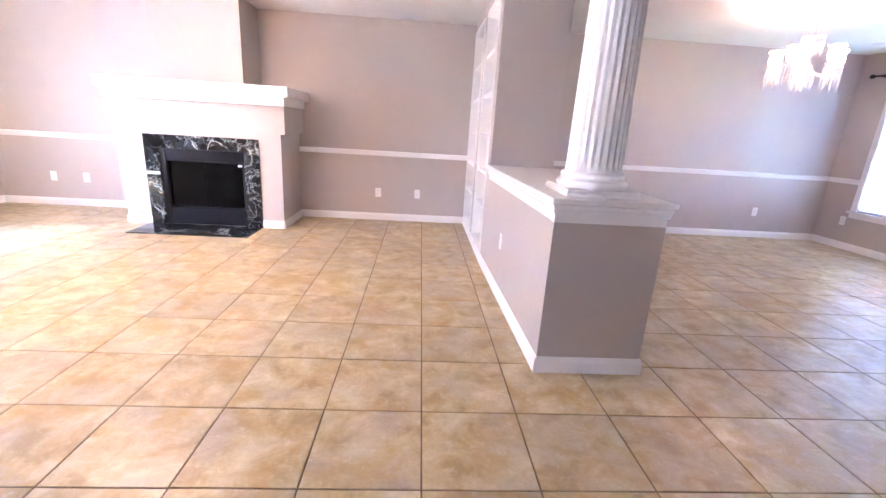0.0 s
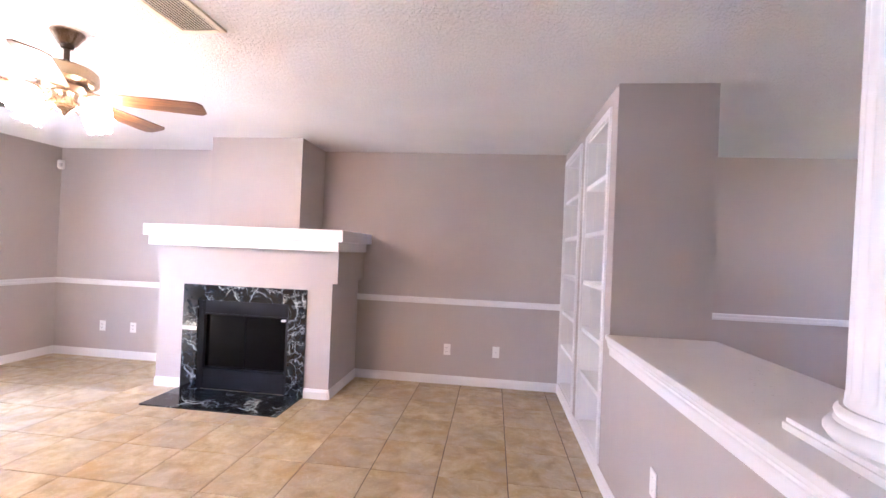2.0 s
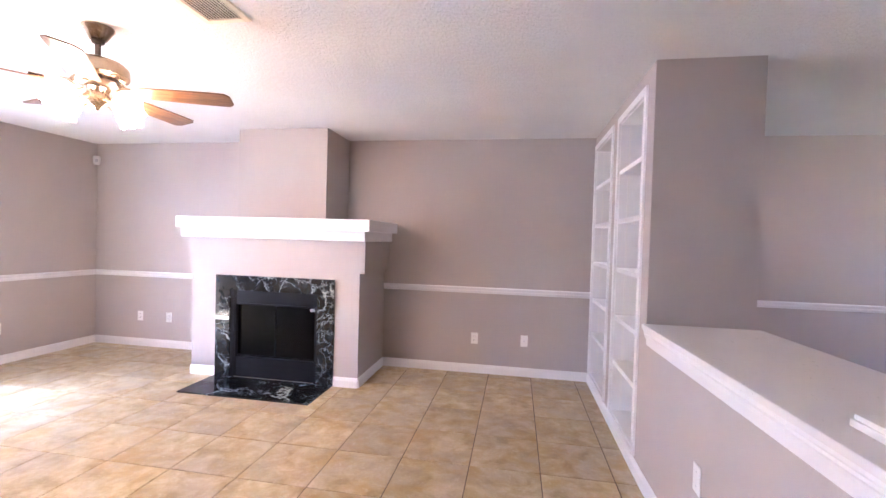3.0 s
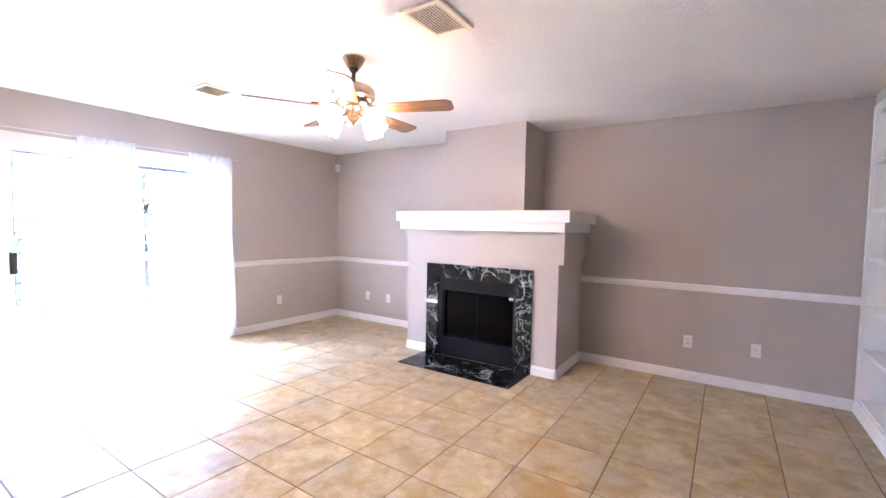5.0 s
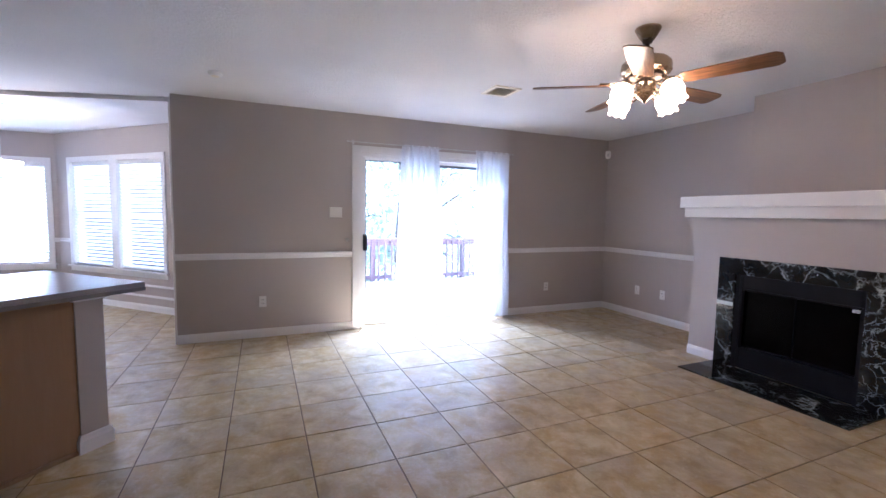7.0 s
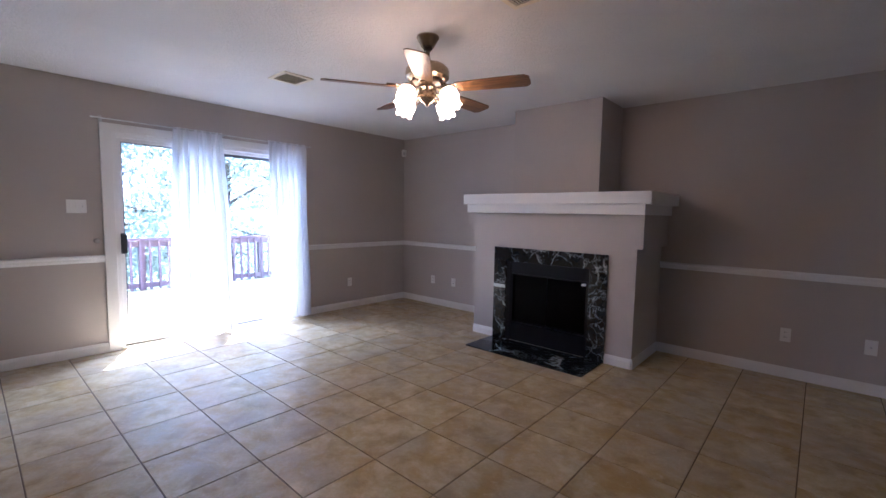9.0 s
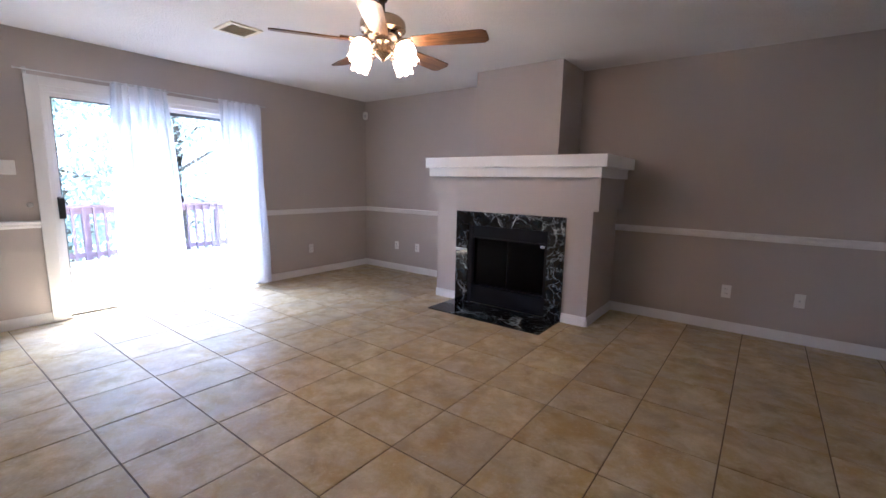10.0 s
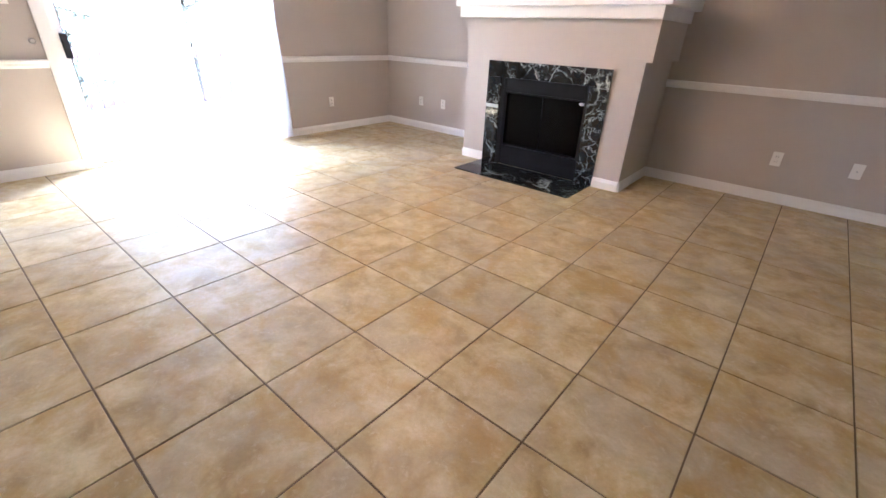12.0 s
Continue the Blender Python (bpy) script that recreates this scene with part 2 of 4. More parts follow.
SIDING = Mat("exterior_siding", (0.5, 0.46, 0.42), 0.8).varied((0.5, 0.46, 0.42), 0.08, 2, 0.8)
LEAF = translucent("tree_leaf", (0.12, 0.13, 0.11), 0.75, 0.5, 0.0, (0.46, 0.52, 0.47))


# ---- building helpers ----
def link_mesh(name, bm, mat, smooth=False):
    bmesh.ops.recalc_face_normals(bm, faces=bm.faces)
    me = bpy.data.meshes.new(name)
    bm.to_mesh(me)
    bm.free()
    me.materials.append(mat)
    if smooth:
        me.shade_smooth()
        me.set_sharp_from_angle(angle=radians(38))
    return new(name, me)


def part(name, bm, mat, parent=None, label="", smooth=False):
    ob = link_mesh(name, bm, mat, smooth)
    ob.parent = parent
    return tagged(ob, label=label)


def thing(name, label, category, at=(0, 0, 0), rot=0.0, group=""):
    ob = new(name)
    ob.empty_display_size = 0.1
    ob.matrix_world = pose(*at, 0, 0, rot)
    return tagged(ob, label, category, group)


def structure(name, bm, mat, label="", smooth=False):
    ob = link_mesh(name, bm, mat, smooth)
    return tagged(ob, label=label, kind="structure")


def box(bm, x0, x1, y0, y1, z0, z1, bevel=0.0, m=None):
    r = bmesh.ops.create_cube(bm, size=1.0)
    vs = r["verts"]
    for v in vs:
        v.co = Vector(((x0 + x1) / 2 + v.co.x * (x1 - x0), (y0 + y1) / 2 + v.co.y * (y1 - y0), (z0 + z1) / 2 + v.co.z * (z1 - z0)))
    if bevel:
        es = list({e for v in vs for e in v.link_edges})
        r = bmesh.ops.bevel(bm, geom=es, offset=bevel, segments=2, affect="EDGES", profile=0.6)
        vs = list({v for f in r["faces"] for v in f.verts} | {v for v in vs if v.is_valid})
    if m is not None:
        bmesh.ops.transform(bm, matrix=m, verts=vs)
    return vs


def boxes(*rows, bevel=0.0):
    bm = bmesh.new()
    for r in rows:
        box(bm, *r, bevel=bevel)
    return bm


def lathe(bm, profile, seg=24, at=(0, 0, 0), m=None):
    """profile: (radius, z) from one end to the other."""
    rings = []
    mm = Matrix.Translation(at) @ (m if m is not None else Matrix())
    for r, z in profile:
        if r < 1e-5:
            rings.append([bm.verts.new(mm @ Vector((0, 0, z)))])
        else:
            rings.append([bm.verts.new(mm @ Vector((r * math.cos(2 * math.pi * i / seg), r * math.sin(2 * math.pi * i / seg), z))) for i in range(seg)])
    for a, b in zip(rings, rings[1:]):
        for i in range(seg):
            j = (i + 1) % seg
            if len(a) == 1 and len(b) > 1:
                bm.faces.new((a[0], b[i], b[j]))
            elif len(b) == 1 and len(a) > 1:
                bm.faces.new((a[i], b[0], a[j]))
            elif len(a) > 1:
                bm.faces.new((a[i], b[i], b[j], a[j]))
    for ring in (rings[0], rings[-1]):
        if len(ring) > 2:
            bm.faces.new(ring)
    return bm


def tube(bm, pts, r, seg=8, taper=None):
    pts = [Vector(p) for p in pts]
    rings = []
    for i, p in enumerate(pts):
        d = (pts[min(i + 1, len(pts) - 1)] - pts[max(i - 1, 0)]).normalized()
        q = d.to_track_quat("Z", "Y").to_matrix()
        rr = r if taper is None else r + (taper - r) * i / (len(pts) - 1)
        rings.append([bm.verts.new(p + q @ Vector((rr * math.cos(2 * math.pi * k / seg), rr * math.sin(2 * math.pi * k / seg), 0))) for k in range(seg)])
    for a, b in zip(rings, rings[1:]):
        for k in range(seg):
            bm.faces.new((a[k], a[(k + 1) % seg], b[(k + 1) % seg], b[k]))
    bm.faces.new(rings[0])
    bm.faces.new(list(reversed(rings[-1])))
    return bm


def sweep(bm, pts, profile):
    """A moulding along the plan's line pts, mitred at the corners; profile: (out to the line's left, height)."""
    P = [Vector(p) for p in pts]
    rings = []
    for i, p in enumerate(P):
        n = []
        if i > 0:
            d = (P[i] - P[i - 1]).normalized()
            n.append(Vector((-d.y, d.x)))
        if i < len(P) - 1:
            d = (P[i + 1] - P[i]).normalized()
            n.append(Vector((-d.y, d.x)))
        if len(n) == 2:
            mit = (n[0] + n[1]).normalized()
            mit = mit / max(0.2, mit.dot(n[0]))
        else:
            mit = n[0]
        rings.append([bm.verts.new((p.x + mit.x * o, p.y + mit.y * o, z)) for o, z in profile])
    k = len(profile)
    for a, b in zip(rings, rings[1:]):
        for j in range(k):
            bm.faces.new((a[j], a[(j + 1) % k], b[(j + 1) % k], b[j]))
    bm.faces.new(rings[0])
    bm.faces.new(list(reversed(rings[-1])))
    return bm


BASE_PROFILE = [(0, 0), (0.014, 0), (0.014, 0.062), (0.010, 0.072), (0.007, 0.084), (0.003, 0.09), (0, 0.09)]
RAIL_PROFILE = [(0, -0.032), (0.006, -0.032), (0.009, -0.022), (0.015, -0.014), (0.015, 0.004), (0.022, 0.012), (0.024, 0.024), (0.018, 0.032), (0, 0.032)]
SHIFT = lambda prof, z: [(o, h + z) for o, h in prof]


def wall_with_holes(bm, s0, s1, t0, t1, z0, z1, holes, m):
    """A wall along local x from s0 to s1, through y t0 to t1; holes: (s0, s1, z0, z1)."""
    cuts = sorted({s0, s1, *[h[0] for h in holes], *[h[1] for h in holes]})
    for a, b in zip(cuts, cuts[1:]):
        spans = [(z0, z1)]
        for h in holes:
            if h[0] <= a + 1e-6 and h[1] >= b - 1e-6:
                spans = [(z0, h[2]), (h[3], z1)]
        for c, d in spans:
            if d - c > 1e-4:
                box(bm, a, b, t0, t1, c, d, m=m)
    bmesh.ops.remove_doubles(bm, verts=bm.verts, dist=1e-5)
    return bm


# ---- the shell ----
bm = bmesh.new()
m_left = Matrix(((0, -1, 0, XL), (1, 0, 0, 0), (0, 0, 1, 0), (0, 0, 0, 1)))
DY0, DY1, DZ = 1.228, 3.075, 2.005
wall_with_holes(bm, -0.58, YB + 0.15, 0, 0.16, -0.1, CEIL + 0.05, [(DY0, DY1, 0.0, DZ)], m_left)
structure("wall_west", bm, TAUPE, "taupe painted wall with a sliding patio door")
structure("wall_north", boxes((XL - 0.16, XR + 0.16, YB, YB + 0.15, -0.1, CEIL + 0.05)), TAUPE, "taupe painted back wall")
# east wall with the dining window
WY0, WY1, WZ0, WZ1 = 2.55, 4.33, 0.50, 1.98
bm = bmesh.new()
m_right = Matrix(((0, 1, 0, XR), (-1, 0, 0, 0), (0, 0, 1, 0), (0, 0, 0, 1)))
wall_with_holes(bm, -YB, -YS, 0, 0.16, -0.1, CEIL + 0.05, [(-WY1, -WY0, WZ0, WZ1)], m_right)
structure("wall_east", bm, TAUPE, "taupe painted dining room wall with a window")
structure("wall_south", boxes((-6.9, XR + 0.16, YS - 0.15, YS, -0.1, CEIL + 0.05)), TAUPE, "plain taupe wall")
# breakfast nook
A, B = Vector((-4.685, -0.58)), Vector((-6.615, -2.494))
BAY = (B - A).length
m_bay = Matrix.Translation((A.x, A.y, 0)) @ Matrix.Rotation(radians(225), 4, "Z")
BW = [(0.45, 1.415), (1.457, 2.43)]
NZ0, NZ1 = 0.53, 1.97
bm = bmesh.new()
wall_with_holes(bm, 0, BAY + 0.05, -0.16, 0, -0.1, CEIL + 0.05, [(a + 0.05, b - 0.05, NZ0, NZ1) for a, b in BW], m_bay)
structure("wall_bay", bm, TAUPE, "taupe angled bay wall with two windows")
structure("wall_nook_north", boxes((A.x - 0.02, XL - 0.161, A.y, A.y + 0.16, -0.1, CEIL + 0.05)), TAUPE, "short taupe return wall")
bm = bmesh.new()
m_nw = Matrix(((0, -1, 0, B.x), (1, 0, 0, 0), (0, 0, 1, 0), (0, 0, 0, 1)))
N0 = (-3.74, -2.585)
wall_with_holes(bm, YS, B.y, 0, 0.16, -0.1, CEIL + 0.05, [(N0[0] + 0.05, N0[1] - 0.05, NZ0, NZ1)], m_nw)
structure("wall_nook_west", bm, TAUPE, "taupe breakfast nook wall with a window")
bm = bmesh.new()
plan = [(XL - 0.03, YB + 0.1), (XL - 0.03, A.y + 0.05), (-3.72, A.y - 0.02), (-4.82, YS - 0.1), (XR + 0.1, YS - 0.1), (XR + 0.1, YB + 0.1)]
low, top = [bm.verts.new((x, y, CEIL)) for x, y in plan], [bm.verts.new((x, y, CEIL + 0.2)) for x, y in plan]
bm.faces.new(low)
bm.faces.new(list(reversed(top)))
for i in range(len(plan)):
    j = (i + 1) % len(plan)
    bm.faces.new((low[i], low[j], top[j], top[i]))
structure("ceiling", bm, CEILM, "white knockdown textured ceiling")
bm = bmesh.new()
plan = [(-6.9, -0.2), (-6.9, YS - 0.1), (-4.824, YS - 0.1), (-3.724, A.y - 0.02), (-3.724, -0.2)]
low, top = [bm.verts.new((x, y, NOOK_Z)) for x, y in plan], [bm.verts.new((x, y, CEIL + 0.2)) for x, y in plan]
bm.faces.new(low)
bm.faces.new(list(reversed(top)))
for i in range(len(plan)):
    j = (i + 1) % len(plan)
    bm.faces.new((low[i], low[j], top[j], top[i]))
structure("ceiling_nook", bm, CEILM, "slightly lower white textured nook ceiling")
structure("wall_end_casing", boxes((XL - 0.165, XL + 0.004, -0.598, -0.58, 0, NOOK_Z), bevel=0.003), WHITE, "white corner edge of the wall")

# half wall, pier and bookcase wall
def splay(bm):
    """The half wall runs a little askew, out towards its free end."""
    for v in bm.verts:
        v.co.x += 0.025 * max(0.0, YPIER - v.co.y)
    return bm


structure("half_wall", splay(boxes((XH, XH + HW, YH0, YPIER, -0.05, 0.815))), TAUPE, "taupe half wall with a white ledge")
bm = bmesh.new()
box(bm, XH - 0.028, XH + HW + 0.028, YH0 - 0.028, YPIER - 0.001, LEDGE - 0.027, LEDGE, bevel=0.006)
structure("half_wall_ledge", splay(bm), CAPW, "glossy white half wall ledge")
CAP_PROFILE = [(0, 0.846), (0.007, 0.846), (0.009, 0.858), (0.014, 0.866), (0.011, 0.874), (0.016, 0.882), (0.017, 0.893), (0, 0.893)]
loop = [(XH + HW, YPIER), (XH + HW, YH0), (XH, YH0), (XH, YPIER)]
structure("half_wall_moulding", splay(sweep(bmesh.new(), loop, [(o, z + 0.01) for o, z in CAP_PROFILE])), WHITE)
structure("half_wall_core", splay(boxes((XH + 0.001, XH + HW - 0.001, YH0 + 0.001, YPIER, 0.815, LEDGE - 0.027))), WHITE)
BAYS = [(3.17, 3.81), (4.05, 4.76)]
SZ0, SZ1, SD = 0.11, 2.29, 0.30
rows = []
for y0, y1 in ((YPIER, BAYS[0][0]), (BAYS[0][1], BAYS[1][0]), (BAYS[1][1], YB)):
    rows.append((XH, XH + SD, y0, y1, 0, CEIL))
for y0, y1 in BAYS:
    rows.append((XH, XH + SD, y0, y1, 0, SZ0))
    rows.append((XH, XH + SD, y0, y1, SZ1, CEIL))
rows.append((XH + SD, XH + HW, YPIER, YB, 0, CEIL))
for row in rows:
    structure("wall_bookcase", boxes(row), TAUPE, "taupe painted wall around built-in shelves")

# skirting and chair rails
def skirting(*runs):
    bm = bmesh.new()
    for r in runs:
        sweep(bm, r, BASE_PROFILE)
    return bm


FX0, FX1, FY = -1.585, 0.13, 4.09
structure("baseboard", skirting(
    [(XL, DY0 - 0.09), (XL, -0.58)],
    [(FX0, FY), (FX0, YB), (XL, YB), (XL, DY1 + 0.09)],
    [(-1.32, FY), (FX0, FY)], [(FX1, FY), (-0.102, FY)],
    [(XH + HW, YB), (XH + HW, YPIER), (XH + HW + 0.0445, YH0), (XH + 0.0445, YH0), (XH, YPIER), (XH, YB), (FX1, YB), (FX1, FY)],
    [(XR, YS), (XR, YB), (XH + HW, YB)],
    [(B.x, B.y), (B.x, YS)], [(XL - 0.16, A.y), (A.x, A.y), (B.x, B.y)],
), WHITE, "white painted baseboard")
for name, prof, z in (("chair_rail", RAIL_PROFILE, RAIL),):
    bm = bmesh.new()
    for r in ([(XL, DY0 - 0.09), (XL, -0.58)], [(FX0, YB), (XL, YB), (XL, DY1 + 0.09)], [(XH, YB), (FX1, YB)],
              [(XR, WY1 + 0.07), (XR, YB), (XH + HW, YB)],
              [(XR, YS), (XR, WY0 - 0.07)], [(B.x, B.y), (B.x, N0[1])], [tuple(A + (B - A) * (BW[1][1] / BAY)), tuple(B)],
              [tuple(A + (B - A) * (BW[0][1] / BAY)), tuple(A + (B - A) * (BW[1][0] / BAY))]):
        sweep(bm, r, SHIFT(prof, z))
    structure(name, bm, WHITE, "white moulded chair rail")


# ---- fireplace ----
def fireplace():
    f = thing("fireplace", "taupe fireplace with white mantel and dark green marble surround", "fireplace", ((FX0 + FX1) / 2, FY, 0))
    ox, oy = (FX0 + FX1) / 2, FY

    def P(name, rows, mat, bevel=0.0, label="", parent=f):
        return part(name, boxes(*[(a - ox, b - ox, c - oy, d - oy, e, g) for a, b, c, d, e, g in rows], bevel=bevel), mat, parent, label)

    ox0, ox1, oz = -1.165, -0.27, 0.842
    P("body_side", [(FX0, ox0, FY, YB, 0, 1.05)], TAUPE)
    P("body_side", [(ox1, FX1, FY, YB, 0, 1.05)], TAUPE)
    P("body_lintel", [(ox0, ox1, FY, YB, oz, 1.05)], TAUPE)
    P("body_back", [(ox0, ox1, YB - 0.12, YB, 0, oz)], TAUPE)
    P("hood", [(FX0 - 0.02, FX1 + 0.05, FY - 0.012, YB, 1.05, 1.345)], TAUPE)
    P("chimney_breast", [(-1.24, -0.302, 4.28, YB, 1.534, CEIL + 0.01)], TAUPE)
    P("mantel_moulding", [(FX0 - 0.055, 0.205, 3.995, YB, 1.342, 1.432)], WHITE, 0.004, "lower white mantel board")
    P("mantel_shelf", [(-1.652, 0.262, 3.94, YB, 1.43, 1.535)], WHITE, 0.005, "thick white mantel shelf")
    s = P("surround_header", [(-1.318, -0.104, 4.072, FY + 0.05, oz, 0.983)], MARBLE, 0.003, "polished dark green marble with white veins")
    P("surround_leg", [(-1.318, ox0, 4.072, FY + 0.05, 0.0, oz - 0.001)], MARBLE, 0.003, "polished dark green marble with white veins")
    P("surround_leg", [(ox1, -0.104, 4.072, FY + 0.05, 0.0, oz - 0.001)], MARBLE, 0.003, "polished dark green marble with white veins")
    P("marble_vein", [(-1.3185, ox0 - 0.006, 4.0712, 4.08, 0.552, 0.588)], QUARTZ, 0.002, "pale quartz vein across the marble")
    P("hearth_slab", [(-1.32, -0.106, 3.61, 4.071, 0.0, 0.012)], MARBLE, 0.002, "polished dark green marble hearth")
    P("firebox", [(ox0, ox0 + 0.035, 4.085, 4.6, 0, oz), (ox1 - 0.035, ox1, 4.10, 4.6, 0, oz), (ox0, ox1, 4.56, 4.6, 0, oz), (ox0, ox1, 4.12, 4.6, 0.001, 0.16), (ox0, ox1, 4.12, 4.6, 0.80, oz)], BLACKMETAL, 0, "black metal firebox")
    P("upper_louver", [(ox0 + 0.035, ox1 - 0.035, 4.098, 4.13, 0.712, oz - 0.004), (ox0 + 0.06, ox1 - 0.02, 4.088, 4.10, 0.705, 0.719)], BLACKMETAL, 0.003, "black metal upper panel")
    P("lower_louver", [(ox0 + 0.035, ox1 - 0.035, 4.098, 4.13, 0.006, 0.192), (ox0 + 0.06, ox1 - 0.035, 4.092, 4.10, 0.192, 0.2)], BLACKMETAL, 0.003, "black metal lower panel")
    w = (ox1 - ox0 - 0.07) / 2
    for k in range(2):
        a = ox0 + 0.035 + k * w
        d = P("glass_door", [(a + 0.004, a + w - 0.004, 4.135, 4.143, 0.21, 0.705)], FGLASS, 0, "smoked glass fireplace door")
        P("door_trim", [(a, a + w, 4.128, 4.148, 0.202, 0.214), (a, a + w, 4.128, 4.148, 0.698, 0.71), (a, a + 0.004, 4.128, 4.148, 0.202, 0.71), (a + w - 0.004, a + w, 4.128, 4.148, 0.202, 0.71)], DOORTRIM, 0.002, parent=f)
    P("latch", [(-0.352, -0.31, 4.10, 4.128, 0.672, 0.694)], STEEL, 0.004, "small bright metal latch")
    P("side_screen", [(ox0 + 0.03, ox0 + 0.055, 4.09, 4.13, 0.012, 0.83)], BLACKMETAL, 0.004)
    return f


fireplace()


# ---- built-in bookcases ----
def bookcase(y0, y1):
    t = thing("built_in_bookcase", "white painted built-in bookcase with five empty shelves", "bookcase", (XH, (y0 + y1) / 2, 0), group="built-in bookcases")
    c = (y0 + y1) / 2

    def P(name, rows, bevel=0.0, mat=WHITE, label=""):
        return part(name, boxes(*[(a, b, cc - c, d - c, e, g) for a, b, cc, d, e, g in rows], bevel=bevel), mat, t, label)

    P("face_frame", [(-0.012, 0.004, y0 - 0.045, y0 + 0.004, SZ0 - 0.005, SZ1 + 0.045), (-0.012, 0.004, y1 - 0.004, y1 + 0.045, SZ0 - 0.005, SZ1 + 0.045), (-0.0125, 0.004, y0, y1, SZ1 - 0.004, SZ1 + 0.045), (-0.0125, 0.004, y0, y1, SZ0 - 0.02, SZ0 + 0.004)], 0.002)
    P("side_panel", [(0.004, SD - 0.004, y0 + 0.001, y0 + 0.016, SZ0 + 0.004, SZ1 - 0.001)])
    P("side_panel", [(0.004, SD - 0.004, y1 - 0.016, y1 - 0.001, SZ0 + 0.004, SZ1 - 0.001)])
    P("back_panel", [(SD - 0.01, SD - 0.001, y0 + 0.016, y1 - 0.016, SZ0 + 0.004, SZ1 - 0.001)])
    P("top_panel", [(0.004, SD - 0.01, y0 + 0.016, y1 - 0.016, SZ1 - 0.016, SZ1 - 0.002)])
    P("bottom_panel", [(0.004, SD - 0.01, y0 + 0.016, y1 - 0.016, SZ0 + 0.002, SZ0 + 0.018)])
    for z in (1.915, 1.552, 1.19, 0.832, 0.498):
        P("shelf", [(0.002, SD - 0.011, y0 + 0.018, y1 - 0.018, z - 0.016, z + 0.016)], 0.002)
    for yy in (y0 + 0.017, y1 - 0.021):
        for xx in (0.06, 0.23):
            bm = bmesh.new()
            box(bm, xx, xx + 0.016, yy - c, yy + 0.004 - c, SZ0 + 0.03, SZ1 - 0.03)
            part("shelf_standard", bm, PLASTIC, t, "slotted metal shelf standard")
    return t


for y0, y1 in BAYS:
    bookcase(y0, y1)


# ---- column ----
def column():
    x, y = 2.568, 1.465
    t = thing("fluted_column", "white fluted column on a square plinth on the half wall", "column", (x, y, LEDGE))
    part("plinth", boxes((-0.19, 0.19, -0.19, 0.19, 0, 0.02), (-0.184, 0.184, -0.184, 0.184, 0.02, 0.034), bevel=0.003), WHITE, t)
    H = CEIL - LEDGE
    bm = lathe(bmesh.new(), [(0.0, 0.033), (0.174, 0.034), (0.183, 0.048), (0.183, 0.058), (0.174, 0.072), (0.165, 0.076), (0.160, 0.086), (0.164, 0.094), (0.162, 0.104), (0.154, 0.112), (0.0, 0.113)], 48)
    part("base", bm, WHITE, t, smooth=True)
    bm = bmesh.new()
    N, K = 24, 8
    rings = []
    for z, depth, r in ((0.11, 0, 0.145), (0.135, 0, 0.143), (0.15, 0.010, 0.1425), (H - 0.22, 0.009, 0.127), (H - 0.2, 0, 0.127), (H - 0.1, 0, 0.128)):
        ring = []
        for i in range(N * K):
            u = (i % K) / K
            d = 0.0 if u < 0.2 else math.sin(math.pi * (u - 0.2) / 0.8) ** 0.7
            a = 2 * math.pi * i / (N * K)
            rr = r - depth * d
            ring.append(bm.verts.new((rr * math.cos(a), rr * math.sin(a), z)))
        rings.append(ring)
    for a, b in zip(rings, rings[1:]):
        for i in range(len(a)):
            j = (i + 1) % len(a)
            bm.faces.new((a[i], a[j], b[j], b[i]))
    part("shaft", bm, WHITE, t, "white fluted shaft", smooth=True)
    bm = lathe(bmesh.new(), [(0.0, H - 0.11), (0.125, H - 0.11), (0.14, H - 0.1), (0.13, H - 0.085), (0.13, H - 0.06), (0.16, H - 0.035), (0.165, H - 0.025), (0.0, H - 0.024)], 48)
    part("capital", bm, WHITE, t, smooth=True)
    part("abacus", boxes((-0.175, 0.175, -0.175, 0.175, H - 0.025, H - 0.001), bevel=0.003), WHITE, t)


column()


